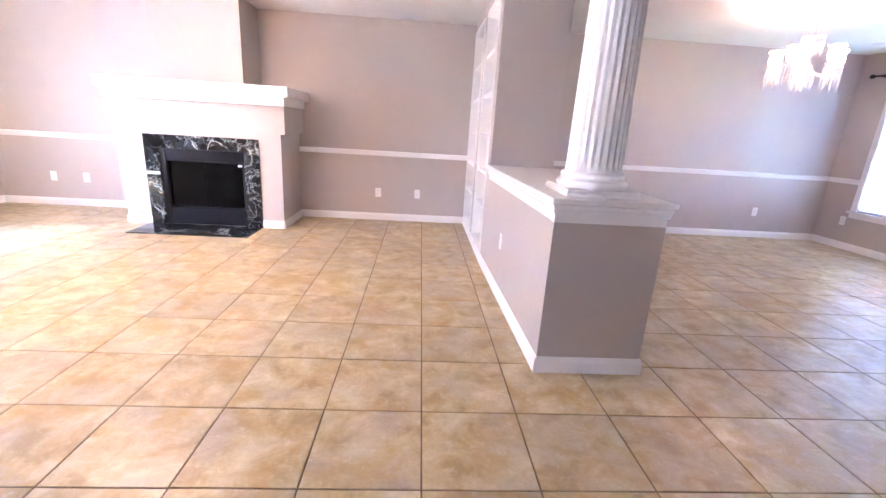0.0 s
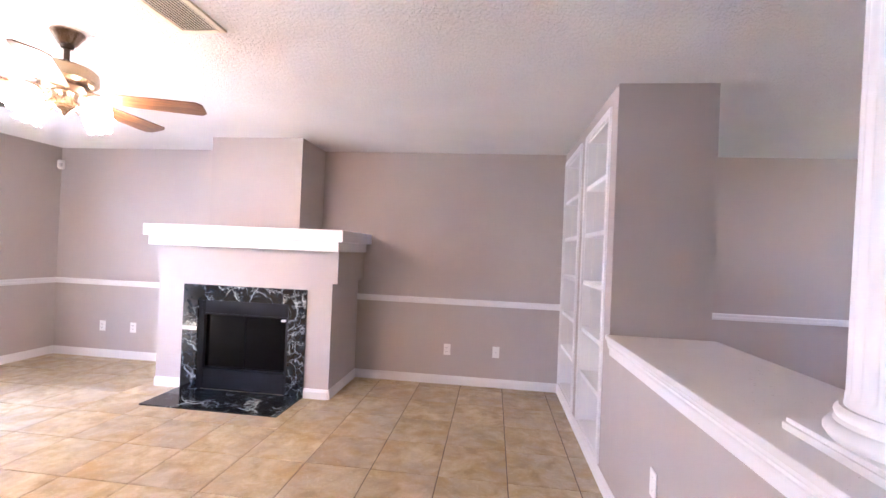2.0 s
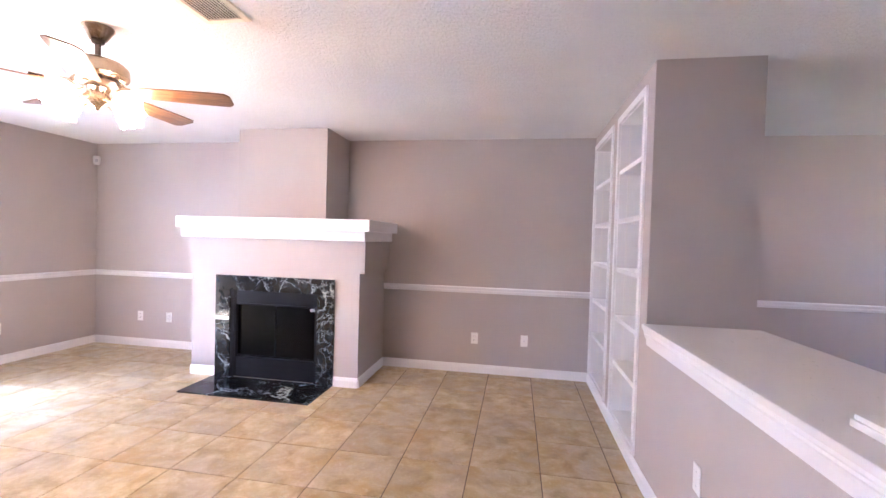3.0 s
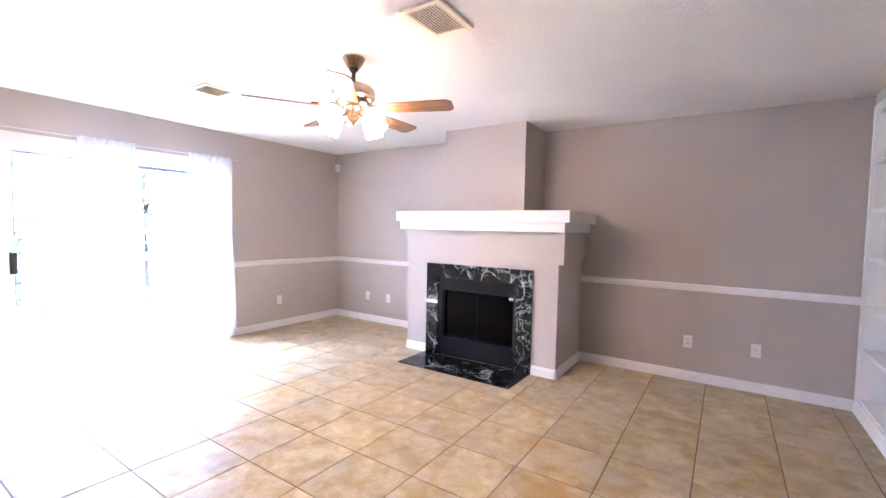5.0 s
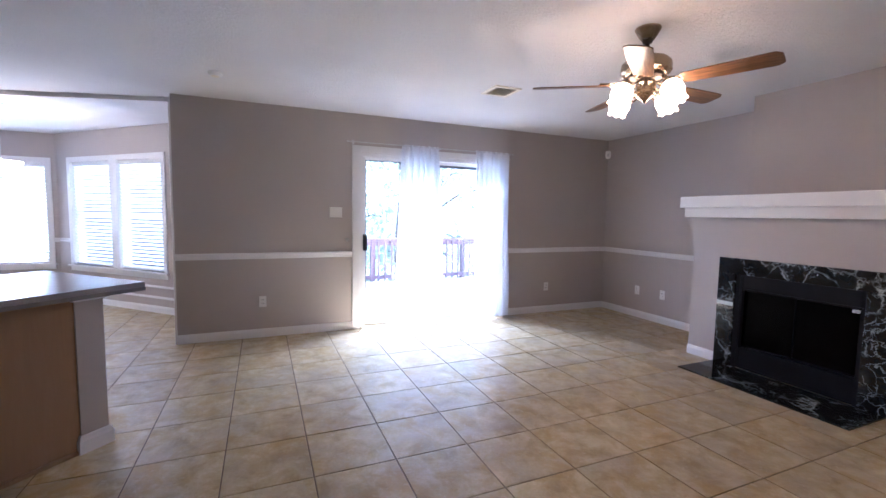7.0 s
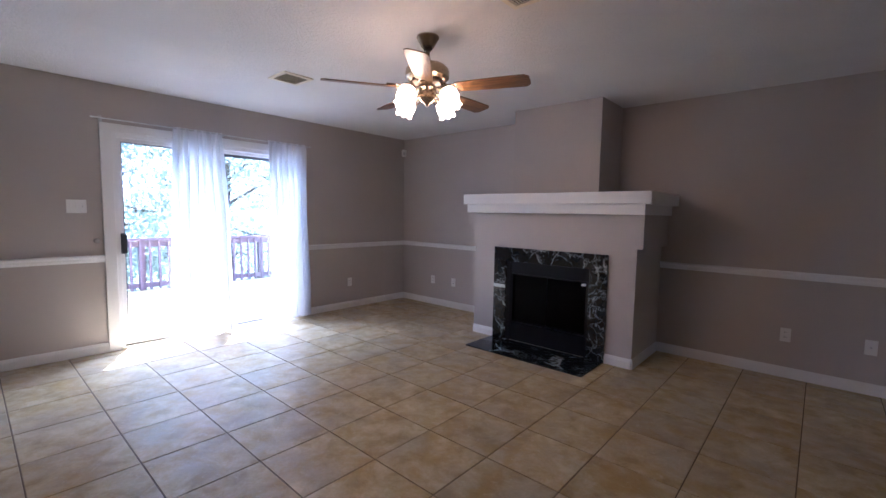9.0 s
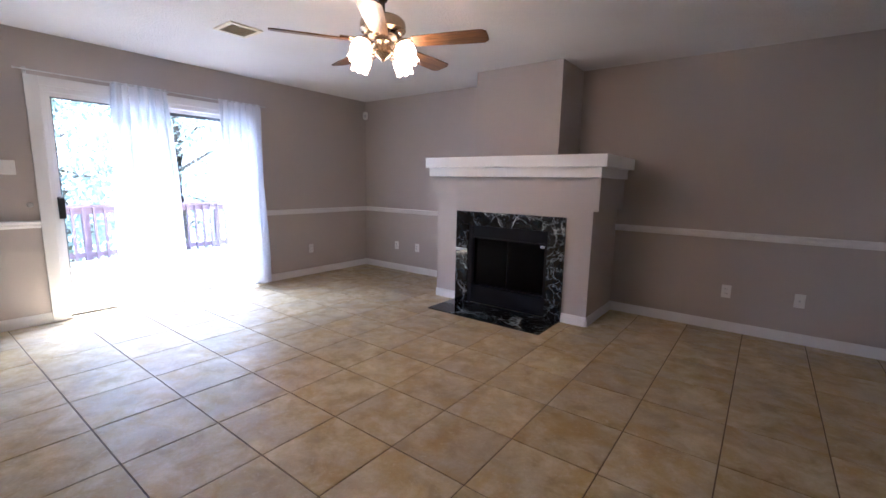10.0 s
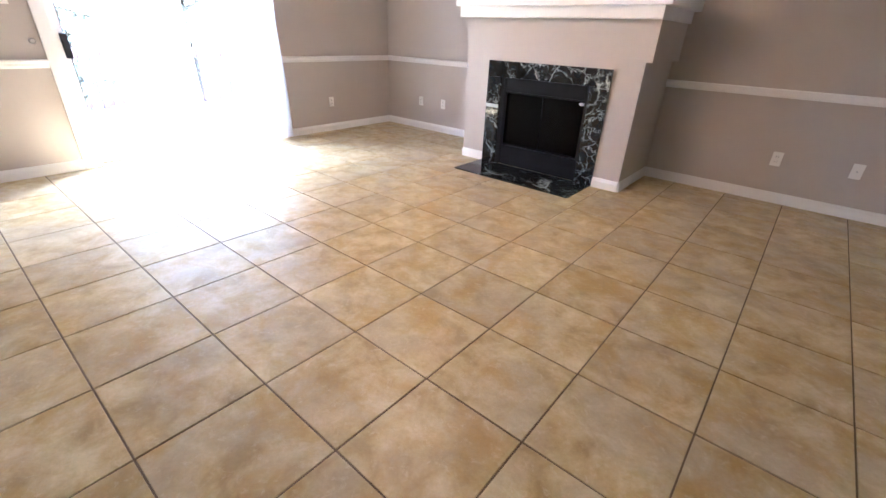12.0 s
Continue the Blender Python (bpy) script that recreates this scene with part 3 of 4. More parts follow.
# ---- patio door ----
def patio_door():
    d = new("door_1")
    d.matrix_world = pose(XL, 0, 0)
    tagged(d, "white framed sliding glass patio door", kind="structure")
    W = 0.09
    part("casing", boxes((0.0, 0.018, DY0 - W, DY0, 0.0, DZ + 0.075), (0.0, 0.018, DY1, DY1 + W, 0.0, DZ + 0.075), (0.0, 0.0175, DY0, DY1, DZ, DZ + 0.075), bevel=0.004), WHITE, d, "white door casing")
    part("door_frame", boxes((-0.16, -0.001, DY0, DY0 + 0.035, 0.02, DZ), (-0.16, -0.001, DY1 - 0.035, DY1, 0.02, DZ), (-0.16, -0.001, DY0 + 0.035, DY1 - 0.035, DZ - 0.04, DZ), bevel=0.003), WHITE, d)
    part("threshold", boxes((-0.18, -0.004, DY0, DY1, -0.04, 0.02), (-0.06, -0.05, DY0, DY1, 0.02, 0.03), (-0.11, -0.10, DY0, DY1, 0.02, 0.03)), STEEL, d, "metal door track")
    mid = 2.19
    for name, y0, y1, x, dark in (("sliding_panel", DY0 + 0.035, mid + 0.02, -0.065, 0.012), ("fixed_panel", mid - 0.02, DY1 - 0.035, -0.115, 0.03)):
        s = 0.034
        p = part(name, boxes((x, x + 0.035, y0, y0 + s, 0.03, DZ - 0.04), (x, x + 0.035, y1 - s, y1, 0.03, DZ - 0.04), (x, x + 0.0345, y0 + s, y1 - s, 0.03, 0.11), (x, x + 0.0345, y0 + s, y1 - s, DZ - 0.04 - s, DZ - 0.04), bevel=0.003), WHITE, d, "white door panel")
        g = part("pane", boxes((x + 0.014, x + 0.02, y0 + s, y1 - s, 0.11, DZ - 0.04 - s)), PANE, p, "clear glass")
        g.visible_shadow = False
        part("gasket", boxes((x + 0.010, x + 0.030, y0 + s, y0 + s + 0.008, 0.11, DZ - 0.04 - s), (x + 0.010, x + 0.030, y1 - s - 0.008, y1 - s, 0.11, DZ - 0.04 - s), (x + 0.0101, x + 0.0299, y0 + s, y1 - s, DZ - 0.04 - s - dark, DZ - 0.04 - s)), ALU, p, "dark glazing gasket")
    part("door_handle", boxes((-0.03, 0.005, DY0 + 0.035, DY0 + 0.075, 0.90, 1.09), (-0.03, 0.02, DY0 + 0.04, DY0 + 0.058, 0.925, 0.95), (-0.03, 0.02, DY0 + 0.04, DY0 + 0.058, 1.05, 1.075), (0.012, 0.028, DY0 + 0.035, DY0 + 0.078, 0.905, 1.085), bevel=0.004), BLACKPL, d, "black pull handle")


patio_door()


def curtain(y0, y1, b0, b1, folds, seed):
    z0, z1 = 0.03, 2.118
    t = thing("curtain", "white sheer curtain hanging to the floor from a rod", "curtain", (XL + 0.075, (y0 + y1) / 2, 0), group="patio door curtains")
    c = (y0 + y1) / 2
    rnd = random.Random(seed)
    ph = [rnd.uniform(0, 6.3) for _ in range(5)]
    bm = bmesh.new()
    nu, nz = 120, 36
    grid = []
    for k in range(nz + 1):
        f = k / nz
        z = z1 + (z0 - z1) * f
        row = []
        for i in range(nu + 1):
            u = i / nu
            e = f ** 0.8
            lo, hi = y0 + (b0 - y0) * e, y1 + (b1 - y1) * e
            amp = 0.014 + 0.032 * min(1, f * 3)
            uu = u + 0.012 * math.sin(5 * u * 3.1 + ph[0] + 2 * f)
            w = math.sin(2 * math.pi * folds * uu + ph[1]) + 0.45 * math.sin(2 * math.pi * folds * 1.7 * uu + ph[2] + 1.5 * f) + 0.25 * math.sin(2 * math.pi * folds * 0.53 * uu + ph[3] - 2 * f)
            y = lo + (hi - lo) * uu + 0.006 * math.sin(9 * f + ph[4] + 7 * u)
            row.append(bm.verts.new((amp * w, y - c, z)))
        grid.append(row)
    for a, b in zip(grid, grid[1:]):
        for i in range(nu):
            bm.faces.new((a[i], a[i + 1], b[i + 1], b[i]))
    part("fabric", bm, SHEER, t, "white sheer fabric in soft folds", smooth=True)
    return t


curtain(1.70, 2.155, 1.63, 2.26, 6.5, 3)
curtain(2.635, 3.13, 2.66, 3.17, 7, 8)
rod = thing("curtain_rod", "thin metal curtain rod above the patio door", "curtain rod", (XL, 2.15, 2.106))
bm = tube(bmesh.new(), [(0.075, -1.06, 0), (0.075, 1.03, 0)], 0.006, 10)
part("rod", bm, STEEL, rod, smooth=True)
for yy in (-1.0, 0.02, 0.99):
    part("bracket", boxes((0.001, 0.006, yy - 0.012, yy + 0.012, -0.03, 0.03), (0.005, 0.078, yy - 0.004, yy + 0.004, -0.014, -0.006)), STEEL, rod)
for yy in (-1.07, 1.03):
    part("finial", lathe(bmesh.new(), [(0, -0.01), (0.009, -0.008), (0.009, 0.008), (0, 0.01)], 12, (0.075, yy, 0), Matrix.Rotation(radians(90), 4, "X")), STEEL, rod)


# ---- windows with blinds ----
def window(name, m, w, z0, z1, label, sill=True, grp="window blinds"):
    """m: a frame at the window's left lower corner in the room, x to its right, y into the wall."""
    d = new(name)
    d.matrix_world = m
    tagged(d, label, kind="structure")
    c = 0.07
    part("casing", boxes((-c, 0, -0.016, 0.0, z0 - 0.02, z1 + c), (w, w + c, -0.016, 0.0, z0 - 0.02, z1 + c), (0, w, -0.0155, 0.0, z1, z1 + c), bevel=0.003), WHITE, d, "white window casing")
    part("window_sill", boxes((-c - 0.02, w + c + 0.02, -0.05, 0.08, z0 - 0.025, z0), (-c, w + c, -0.018, 0.0, z0 - 0.085, z0 - 0.025), bevel=0.003), WHITE, d, "white window sill and apron")
    f = 0.04
    part("window_frame", boxes((0, f, 0.085, 0.13, z0, z1), (w - f, w, 0.085, 0.13, z0, z1), (f, w - f, 0.085, 0.13, z0, z0 + f), (f, w - f, 0.085, 0.13, z1 - f, z1), (f, w - f, 0.085, 0.13, (z0 + z1) / 2 - 0.02, (z0 + z1) / 2 + 0.02), bevel=0.003), WHITE, d)
    part("jamb", boxes((0.0, 0.004, 0.0, 0.085, z0, z1), (w - 0.004, w, 0.0, 0.085, z0, z1), (0.004, w - 0.004, 0.0, 0.085, z1 - 0.004, z1)), WHITE, d)
    for a, b in ((z0 + f, (z0 + z1) / 2 - 0.02), ((z0 + z1) / 2 + 0.02, z1 - f)):
        g = part("pane", boxes((f, w - f, 0.104, 0.109, a, b)), PANE, d, "clear glass")
        g.visible_shadow = False
    t = thing("venetian_blind", "closed white slatted blind in a window", "window blind", (0, 0, 0), group=grp)
    t.matrix_world = m @ Matrix.Translation((w / 2, 0.035, z0))
    hh = z1 - z0
    part("headrail", boxes((-w / 2 + 0.01, w / 2 - 0.01, -0.025, 0.025, hh - 0.055, hh - 0.006), bevel=0.003), WHITE, t)
    part("bottom_rail", boxes((-w / 2 + 0.012, w / 2 - 0.012, -0.024, 0.024, 0.012, 0.028), bevel=0.003), WHITE, t)
    n = int((hh - 0.1) / 0.047)
    bm = bmesh.new()
    vs = [(-1, -0.024, -0.002), (-1, 0.0, 0.0015), (-1, 0.024, -0.002), (1, 0.024, -0.002), (1, 0.0, 0.0015), (1, -0.024, -0.002)]
    top = [bm.verts.new((x * (w / 2 - 0.013), y, z)) for x, y, z in vs]
    low = [bm.verts.new((x * (w / 2 - 0.013), y, z - 0.0025)) for x, y, z in vs]
    for q in (top, low):
        bm.faces.new((q[0], q[1], q[4], q[5]))
        bm.faces.new((q[1], q[2], q[3], q[4]))
    for i in range(6):
        j = (i + 1) % 6
        bm.faces.new((top[i], top[j], low[j], low[i]))
    first = part("slat", bm, SLAT, t)
    first.matrix_local = pose(0, 0, 0.05, -52, 0, 0)
    for k in range(1, n):
        o = first.copy()
        scene.collection.objects.link(o)
        o.matrix_local = pose(0, 0, 0.05 + k * (hh - 0.115) / (n - 1), -52 + random.uniform(-1.5, 1.5), 0, 0)
    for xx in (-w * 0.32, w * 0.32):
        part("ladder_cord", boxes((xx - 0.002, xx + 0.002, -0.0265, -0.0255, 0.02, hh - 0.05)), WHITE, t)


for k, (a, b) in enumerate(BW):
    m = m_bay @ Matrix.Translation((b - 0.05, 0, 0)) @ Matrix.Rotation(math.pi, 4, "Z")
    window("window_%d" % (k + 1), m, b - a - 0.1, NZ0, NZ1, "white breakfast nook window with a closed blind")
window("window_3", pose(B.x, N0[0] + 0.05, 0, 0, 0, 90), N0[1] - N0[0] - 0.1, NZ0, NZ1, "white breakfast nook window with a closed blind")
window("window_4", pose(XR, WY1, 0, 0, 0, -90), WY1 - WY0, WZ0, WZ1, "white dining room window with a closed blind")
r2 = thing("dining_curtain_rod", "black iron curtain rod with finials above the dining window", "curtain rod", (XR, 3.46, 2.14))
part("rod", tube(bmesh.new(), [(-0.08, -1.12, 0), (-0.08, 1.1, 0)], 0.011, 12), BLACKIRON, r2, smooth=True)
for s in (-1, 1):
    part("finial", lathe(bmesh.new(), [(0, -0.03), (0.02, -0.02), (0.026, 0), (0.02, 0.02), (0.01, 0.03), (0, 0.03)], 16, (-0.08, s * 1.13, 0), Matrix.Rotation(radians(90), 4, "X")), BLACKIRON, r2, smooth=True)
    part("bracket", boxes((-0.006, -0.001, s * 1.0 - 0.02, s * 1.0 + 0.02, -0.04, 0.04), (-0.085, -0.004, s * 1.0 - 0.006, s * 1.0 + 0.006, -0.022, -0.01)), BLACKIRON, r2)

# wainscot mouldings in the nook, under the windows
bm = bmesh.new()
for z in (0.185, 0.325):
    sweep(bm, [tuple(A), tuple(B)], [(0, z), (0.012, z), (0.014, z + 0.012), (0.006, z + 0.03), (0, z + 0.03)])
structure("nook_wall_moulding", bm, WHITE, "white moulding strips under the bay windows")


# ---- ceiling fan ----
def ceiling_fan():
    t = thing("ceiling_fan", "antique brass ceiling fan with oak blades and lit glass shades", "ceiling fan", (-0.637, 2.29, CEIL))
    part("canopy", lathe(bmesh.new(), [(0, -0.001), (0.07, -0.001), (0.072, -0.01), (0.062, -0.026), (0.048, -0.05), (0.04, -0.063), (0, -0.064)], 32), BRASS, t, smooth=True)
    part("downrod", lathe(bmesh.new(), [(0, -0.08), (0.03, -0.07), (0.026, -0.085), (0.013, -0.09), (0.013, -0.145), (0.024, -0.15), (0.024, -0.165), (0, -0.166)], 20), DARKBRASS, t, smooth=True)
    part("motor_housing", lathe(bmesh.new(), [(0, -0.16), (0.06, -0.163), (0.115, -0.18), (0.135, -0.20), (0.138, -0.215), (0.138, -0.25), (0.128, -0.262), (0.10, -0.275), (0, -0.277)], 40), BRASS, t, smooth=True)
    part("vent_ring", lathe(bmesh.new(), [(0, -0.274), (0.102, -0.275), (0.108, -0.285), (0.075, -0.305), (0, -0.306)], 40), DARKBRASS, t, smooth=True)
    part("switch_housing", lathe(bmesh.new(), [(0, -0.30), (0.055, -0.302), (0.058, -0.315), (0.05, -0.33), (0.05, -0.37), (0.056, -0.378), (0.035, -0.40), (0.018, -0.41), (0.008, -0.425), (0, -0.43)], 28), BRASS, t, smooth=True)
    zb = -0.321
    for k in range(5):
        a = 20.8 + 72 * k
        M = pose(0, 0, zb, 0, 0, a)
        bm = bmesh.new()
        for s in (-1, 1):
            tube(bm, [(0.085, 0.0, 0.035), (0.115, s * 0.025, 0.012), (0.15, s * 0.038, 0.006), (0.185, s * 0.03, 0.006), (0.215, 0, 0.008)], 0.005, 8)
        tube(bm, [(0.08, 0, 0.04), (0.14, 0, 0.012), (0.235, 0, 0.006)], 0.007, 8)
        box(bm, 0.19, 0.26, -0.035, 0.035, 0.004, 0.010, bevel=0.002)
        br = part("blade_bracket", bm, BRASS, t, "scrolled brass blade iron", smooth=True)
        br.matrix_local = M
        bm = bmesh.new()
        out = []
        n = 14
        L0, L1 = 0.20, 0.648
        side = []
        for i in range(n + 1):
            f = i / n
            x = L0 + (L1 - L0 - 0.045) * f
            side.append((x, 0.052 + 0.014 * math.sin(f * math.pi / 2)))
        tip = [(L1 - 0.028, 0.066), (L1 - 0.002, 0.043), (L1, 0.0)]
        prof = side + tip + [(x, -y) for x, y in reversed(tip[:-1])] + [(x, -y) for x, y in reversed(side)]
        up = [bm.verts.new((x, y, 0.003)) for x, y in prof]
        dn = [bm.verts.new((x, y, -0.003)) for x, y in prof]
        bm.faces.new(up)
        bm.faces.new(list(reversed(dn)))
        for i in range(len(prof)):
            j = (i + 1) % len(prof)
            bm.faces.new((up[i], dn[i], dn[j], up[j]))
        b = part("blade", bm, OAK, t, "oak veneer fan blade")
        b.matrix_local = M @ pose(0, 0, 0, -12, 0, 0)
    for k in range(4):
        a = 1.5 + 90 * k
        M = pose(0, 0, 0, 0, 0, a)
        bm = tube(bmesh.new(), [(0.045, 0, -0.35), (0.08, 0, -0.375), (0.115, 0, -0.37), (0.14, 0, -0.345), (0.155, 0, -0.335)], 0.0065, 8)
        tube(bm, [(0.05, 0, -0.385), (0.08, 0.0, -0.40), (0.10, 0, -0.395), (0.105, 0, -0.38)], 0.004, 8)
        tube(bm, [(0.105, 0, -0.38), (0.112, 0, -0.395), (0.10, 0.0, -0.41)], 0.003, 8)
        arm = part("lamp_arm", bm, BRASS, t, "curved brass lamp arm", smooth=True)
        arm.matrix_local = M
        tilt = pose(0.155, 0, -0.335, 0, -24, 0)
        h = part("lamp_holder", lathe(bmesh.new(), [(0, 0.012), (0.02, 0.012), (0.034, 0.0), (0.036, -0.018), (0, -0.019)], 20), BRASS, t, smooth=True)
        h.matrix_local = M @ tilt
        bm = bmesh.new()
        seg, rings = 40, []
        for r, z in ((0.028, -0.012), (0.043, -0.022), (0.056, -0.044), (0.060, -0.068), (0.056, -0.092), (0.050, -0.109), (0.050, -0.121), (0.057, -0.134)):
            w = 0.0 if z > -0.06 else (-z - 0.06) / 0.086
            rings.append([bm.verts.new(((r + 0.003 * w * math.cos(8 * 2 * math.pi * i / seg)) * math.cos(2 * math.pi * i / seg), (r + 0.003 * w * math.cos(8 * 2 * math.pi * i / seg)) * math.sin(2 * math.pi * i / seg), z - 0.006 * w * math.cos(8 * 2 * math.pi * i / seg))) for i in range(seg)])
        for p, q in zip(rings, rings[1:]):
            for i in range(seg):
                j = (i + 1) % seg
                bm.faces.new((p[i], q[i], q[j], p[j]))
        sh = part("shade", bm, SHADE, t, "lit frosted glass tulip shade", smooth=True)
        sh.matrix_local = M @ tilt
    return t


ceiling_fan()


# ---- chandelier ----
def chandelier():
    t = thing("crystal_chandelier", "lit brass and crystal chandelier with frosted tulip cups", "chandelier", (5.03, 3.14, CEIL))
    part("canopy", lathe(bmesh.new(), [(0, -0.001), (0.06, -0.001), (0.058, -0.01), (0.03, -0.025), (0.01, -0.035), (0, -0.035)], 24), BRASS, t, smooth=True)
    bm = bmesh.new()
    for k in range(9):
        z = -0.04 - 0.02 * k
        r = pose(0, 0, z, 90, 0, 90 * (k % 2))
        ring = [r @ Vector((0.008 * math.cos(x), 0.013 * math.sin(x), 0)) for x in [2 * math.pi * q / 10 for q in range(11)]]
        tube(bm, ring, 0.0022, 6)
    part("chain", bm, BRASS, t, smooth=True)
    part("stem", lathe(bmesh.new(), [(0, -0.215), (0.012, -0.22), (0.02, -0.24), (0.010, -0.26), (0.024, -0.33), (0.034, -0.37), (0.012, -0.42), (0.03, -0.47), (0.05, -0.50), (0.045, -0.53), (0.015, -0.56), (0.022, -0.59), (0, -0.62)], 24), CRYSTAL, t, "cut glass centre stem", smooth=True)

    def fringe(bm, r, z, n, ln, jitter=0.0):
        for i in range(n):
            a = 2 * math.pi * i / n + jitter
            x, y = r * math.cos(a), r * math.sin(a)
            l2 = ln * (0.8 + 0.4 * ((i * 7) % 3) / 2)
            c = [bm.verts.new((x + 0.007 * math.cos(q), y + 0.007 * math.sin(q), z - l2 * 0.55)) for q in (0, 1.57, 3.14, 4.71)]
            u, d = bm.verts.new((x, y, z)), bm.verts.new((x, y, z - l2))
            for q in range(4):
                bm.faces.new((u, c[q], c[(q + 1) % 4]))
                bm.faces.new((d, c[(q + 1) % 4], c[q]))

    bm = lathe(bmesh.new(), [(0.03, -0.255), (0.085, -0.25), (0.088, -0.256), (0.03, -0.262)], 24)
    part("crown_plate", bm, CRYSTAL, t, smooth=True)
    bm = bmesh.new()
    fringe(bm, 0.083, -0.258, 24, 0.13)
    fringe(bm, 0.05, -0.30, 10, 0.10, 0.2)
    fringe(bm, 0.075, -0.54, 18, 0.14)
    fringe(bm, 0.035, -0.58, 8, 0.10)
    tagged(part("crystal_fringe", bm, CRYSTAL, t, "hanging crystal drops"), kind="stuff")
    for k in range(5):
        M = pose(0, 0, 0, 0, 0, 72 * k + 60)
        bm = tube(bmesh.new(), [(0.03, 0, -0.50), (0.10, 0, -0.56), (0.18, 0, -0.575), (0.22, 0, -0.55), (0.235, 0, -0.51)], 0.009, 8)
        a = part("arm", bm, CRYSTAL, t, "curved glass arm", smooth=True)
        a.matrix_local = M
        bm = lathe(bmesh.new(), [(0.0, -0.502), (0.045, -0.50), (0.055, -0.492), (0.012, -0.494), (0.012, -0.47), (0, -0.468)], 20, (0.235, 0, 0))
        d = part("drip_pan", bm, CRYSTAL, t, smooth=True)
        d.matrix_local = M
        bm = bmesh.new()
        seg, rings = 24, []
        for r, z in ((0.02, -0.485), (0.042, -0.47), (0.052, -0.44), (0.048, -0.41), (0.046, -0.39), (0.054, -0.37), (0.064, -0.355)):
            w = max(0, (z + 0.40) / 0.055)
            rings.append([bm.verts.new((0.235 + (r + 0.004 * w * math.cos(6 * 2 * math.pi * i / seg)) * math.cos(2 * math.pi * i / seg), (r + 0.004 * w * math.cos(6 * 2 * math.pi * i / seg)) * math.sin(2 * math.pi * i / seg), z + 0.006 * w * math.cos(6 * 2 * math.pi * i / seg))) for i in range(seg)])
        for p, q in zip(rings, rings[1:]):
            for i in range(seg):
                j = (i + 1) % seg
                bm.faces.new((p[i], q[i], q[j], p[j]))
        c = part("cup", bm, CUP, t, "lit frosted tulip glass cup", smooth=True)
        c.matrix_local = M
        bm = bmesh.new()
        fringe(bm, 0.052, -0.50, 12, 0.17)
        bmesh.ops.translate(bm, verts=bm.verts, vec=(0.235, 0, 0))
        c = tagged(part("crystal_drop", bm, CRYSTAL, t, "hanging crystal drops"), kind="stuff")
        c.matrix_local = M


chandelier()

nl = thing("nook_ceiling_light", "brushed nickel hanging lamp with a lit glass bowl", "ceiling light", (-4.6, -2.26, NOOK_Z))
part("canopy", lathe(bmesh.new(), [(0, -0.001), (0.06, -0.001), (0.055, -0.02), (0, -0.025)], 24), STEEL, nl, smooth=True)
part("stem", tube(bmesh.new(), [(0, 0, -0.02), (0, 0, -0.60)], 0.007, 10), STEEL, nl, smooth=True)
part("bowl", lathe(bmesh.new(), [(0.17, -0.585), (0.155, -0.64), (0.12, -0.70), (0.07, -0.735), (0, -0.74)], 32), NOOKGLASS, nl, "lit frosted glass bowl", smooth=True)
part("bowl_ring", lathe(bmesh.new(), [(0.08, -0.733), (0.085, -0.745), (0.04, -0.76), (0, -0.765)], 32), STEEL, nl, smooth=True)


# ---- vents, outlets, switches and small fittings ----
def vent(x, y, w, d, along):
    t = thing("ceiling_vent", "ivory painted metal air vent in the ceiling", "air vent", (x, y, CEIL), group="ceiling vents")
    z = -0.012
    f = 0.03
    part("frame", boxes((-w / 2, -w / 2 + f, -d / 2, d / 2, z, 0), (w / 2 - f, w / 2, -d / 2, d / 2, z, 0), (-w / 2 + f, w / 2 - f, -d / 2, -d / 2 + f, z, 0), (-w / 2 + f, w / 2 - f, d / 2 - f, d / 2, z, 0), bevel=0.003), IVORY, t)
    part("backing", boxes((-w / 2 + f, w / 2 - f, -d / 2 + f, d / 2 - f, -0.002, -0.0005)), IVORYBACK, t)
    n = 11
    span = (d if along == "x" else w) - 2 * f
    for k in range(n):
        p = -span / 2 + span * (k + 0.5) / n
        if along == "x":
            o = part("slat", boxes((-w / 2 + f, w / 2 - f, -0.0115, 0.0115, -0.0007, 0.0007)), IVORY, t)
            o.matrix_local = pose(0, p, -0.009, 24, 0, 0)
        else:
            o = part("slat", boxes((-0.0095, 0.0095, -d / 2 + f, d / 2 - f, -0.0007, 0.0007)), IVORY, t)
            o.matrix_local = pose(p, 0, -0.009, 0, 24, 0)


vent(0.102, 2.146, 0.24, 0.33, "y")
vent(-2.095, 2.17, 0.27, 0.26, "y")
vent(3.30, 2.16, 0.31, 0.31, "y")
rose = thing("ceiling_rose", "pale round moulded ceiling rose above the chandelier", "ceiling rose", (5.03, 3.14, CEIL))
part("ring", lathe(bmesh.new(), [(0.0, 0.0005), (0.285, 0.0005), (0.29, -0.008), (0.275, -0.016), (0.258, -0.010), (0.18, -0.008), (0.168, -0.015), (0.155, -0.008), (0.0, -0.006)], 64), WHITE, rose)


def outlet(m):
    t = thing("wall_outlet", "white double outlet plate on the wall", "electrical outlet", group="wall outlets")
    t.matrix_world = m
    part("plate", boxes((-0.036, 0.036, -0.006, 0.0, -0.058, 0.058), bevel=0.003), PLASTIC, t)
    for z in (-0.02, 0.02):
        part("socket", boxes((-0.017, 0.017, -0.008, -0.005, z - 0.014, z + 0.014), bevel=0.002), PLASTIC, t)
        part("slot", boxes((-0.009, -0.006, -0.0086, -0.007, z - 0.005, z + 0.007), (0.006, 0.009, -0.0086, -0.007, z - 0.005, z + 0.007)), DARK, t)


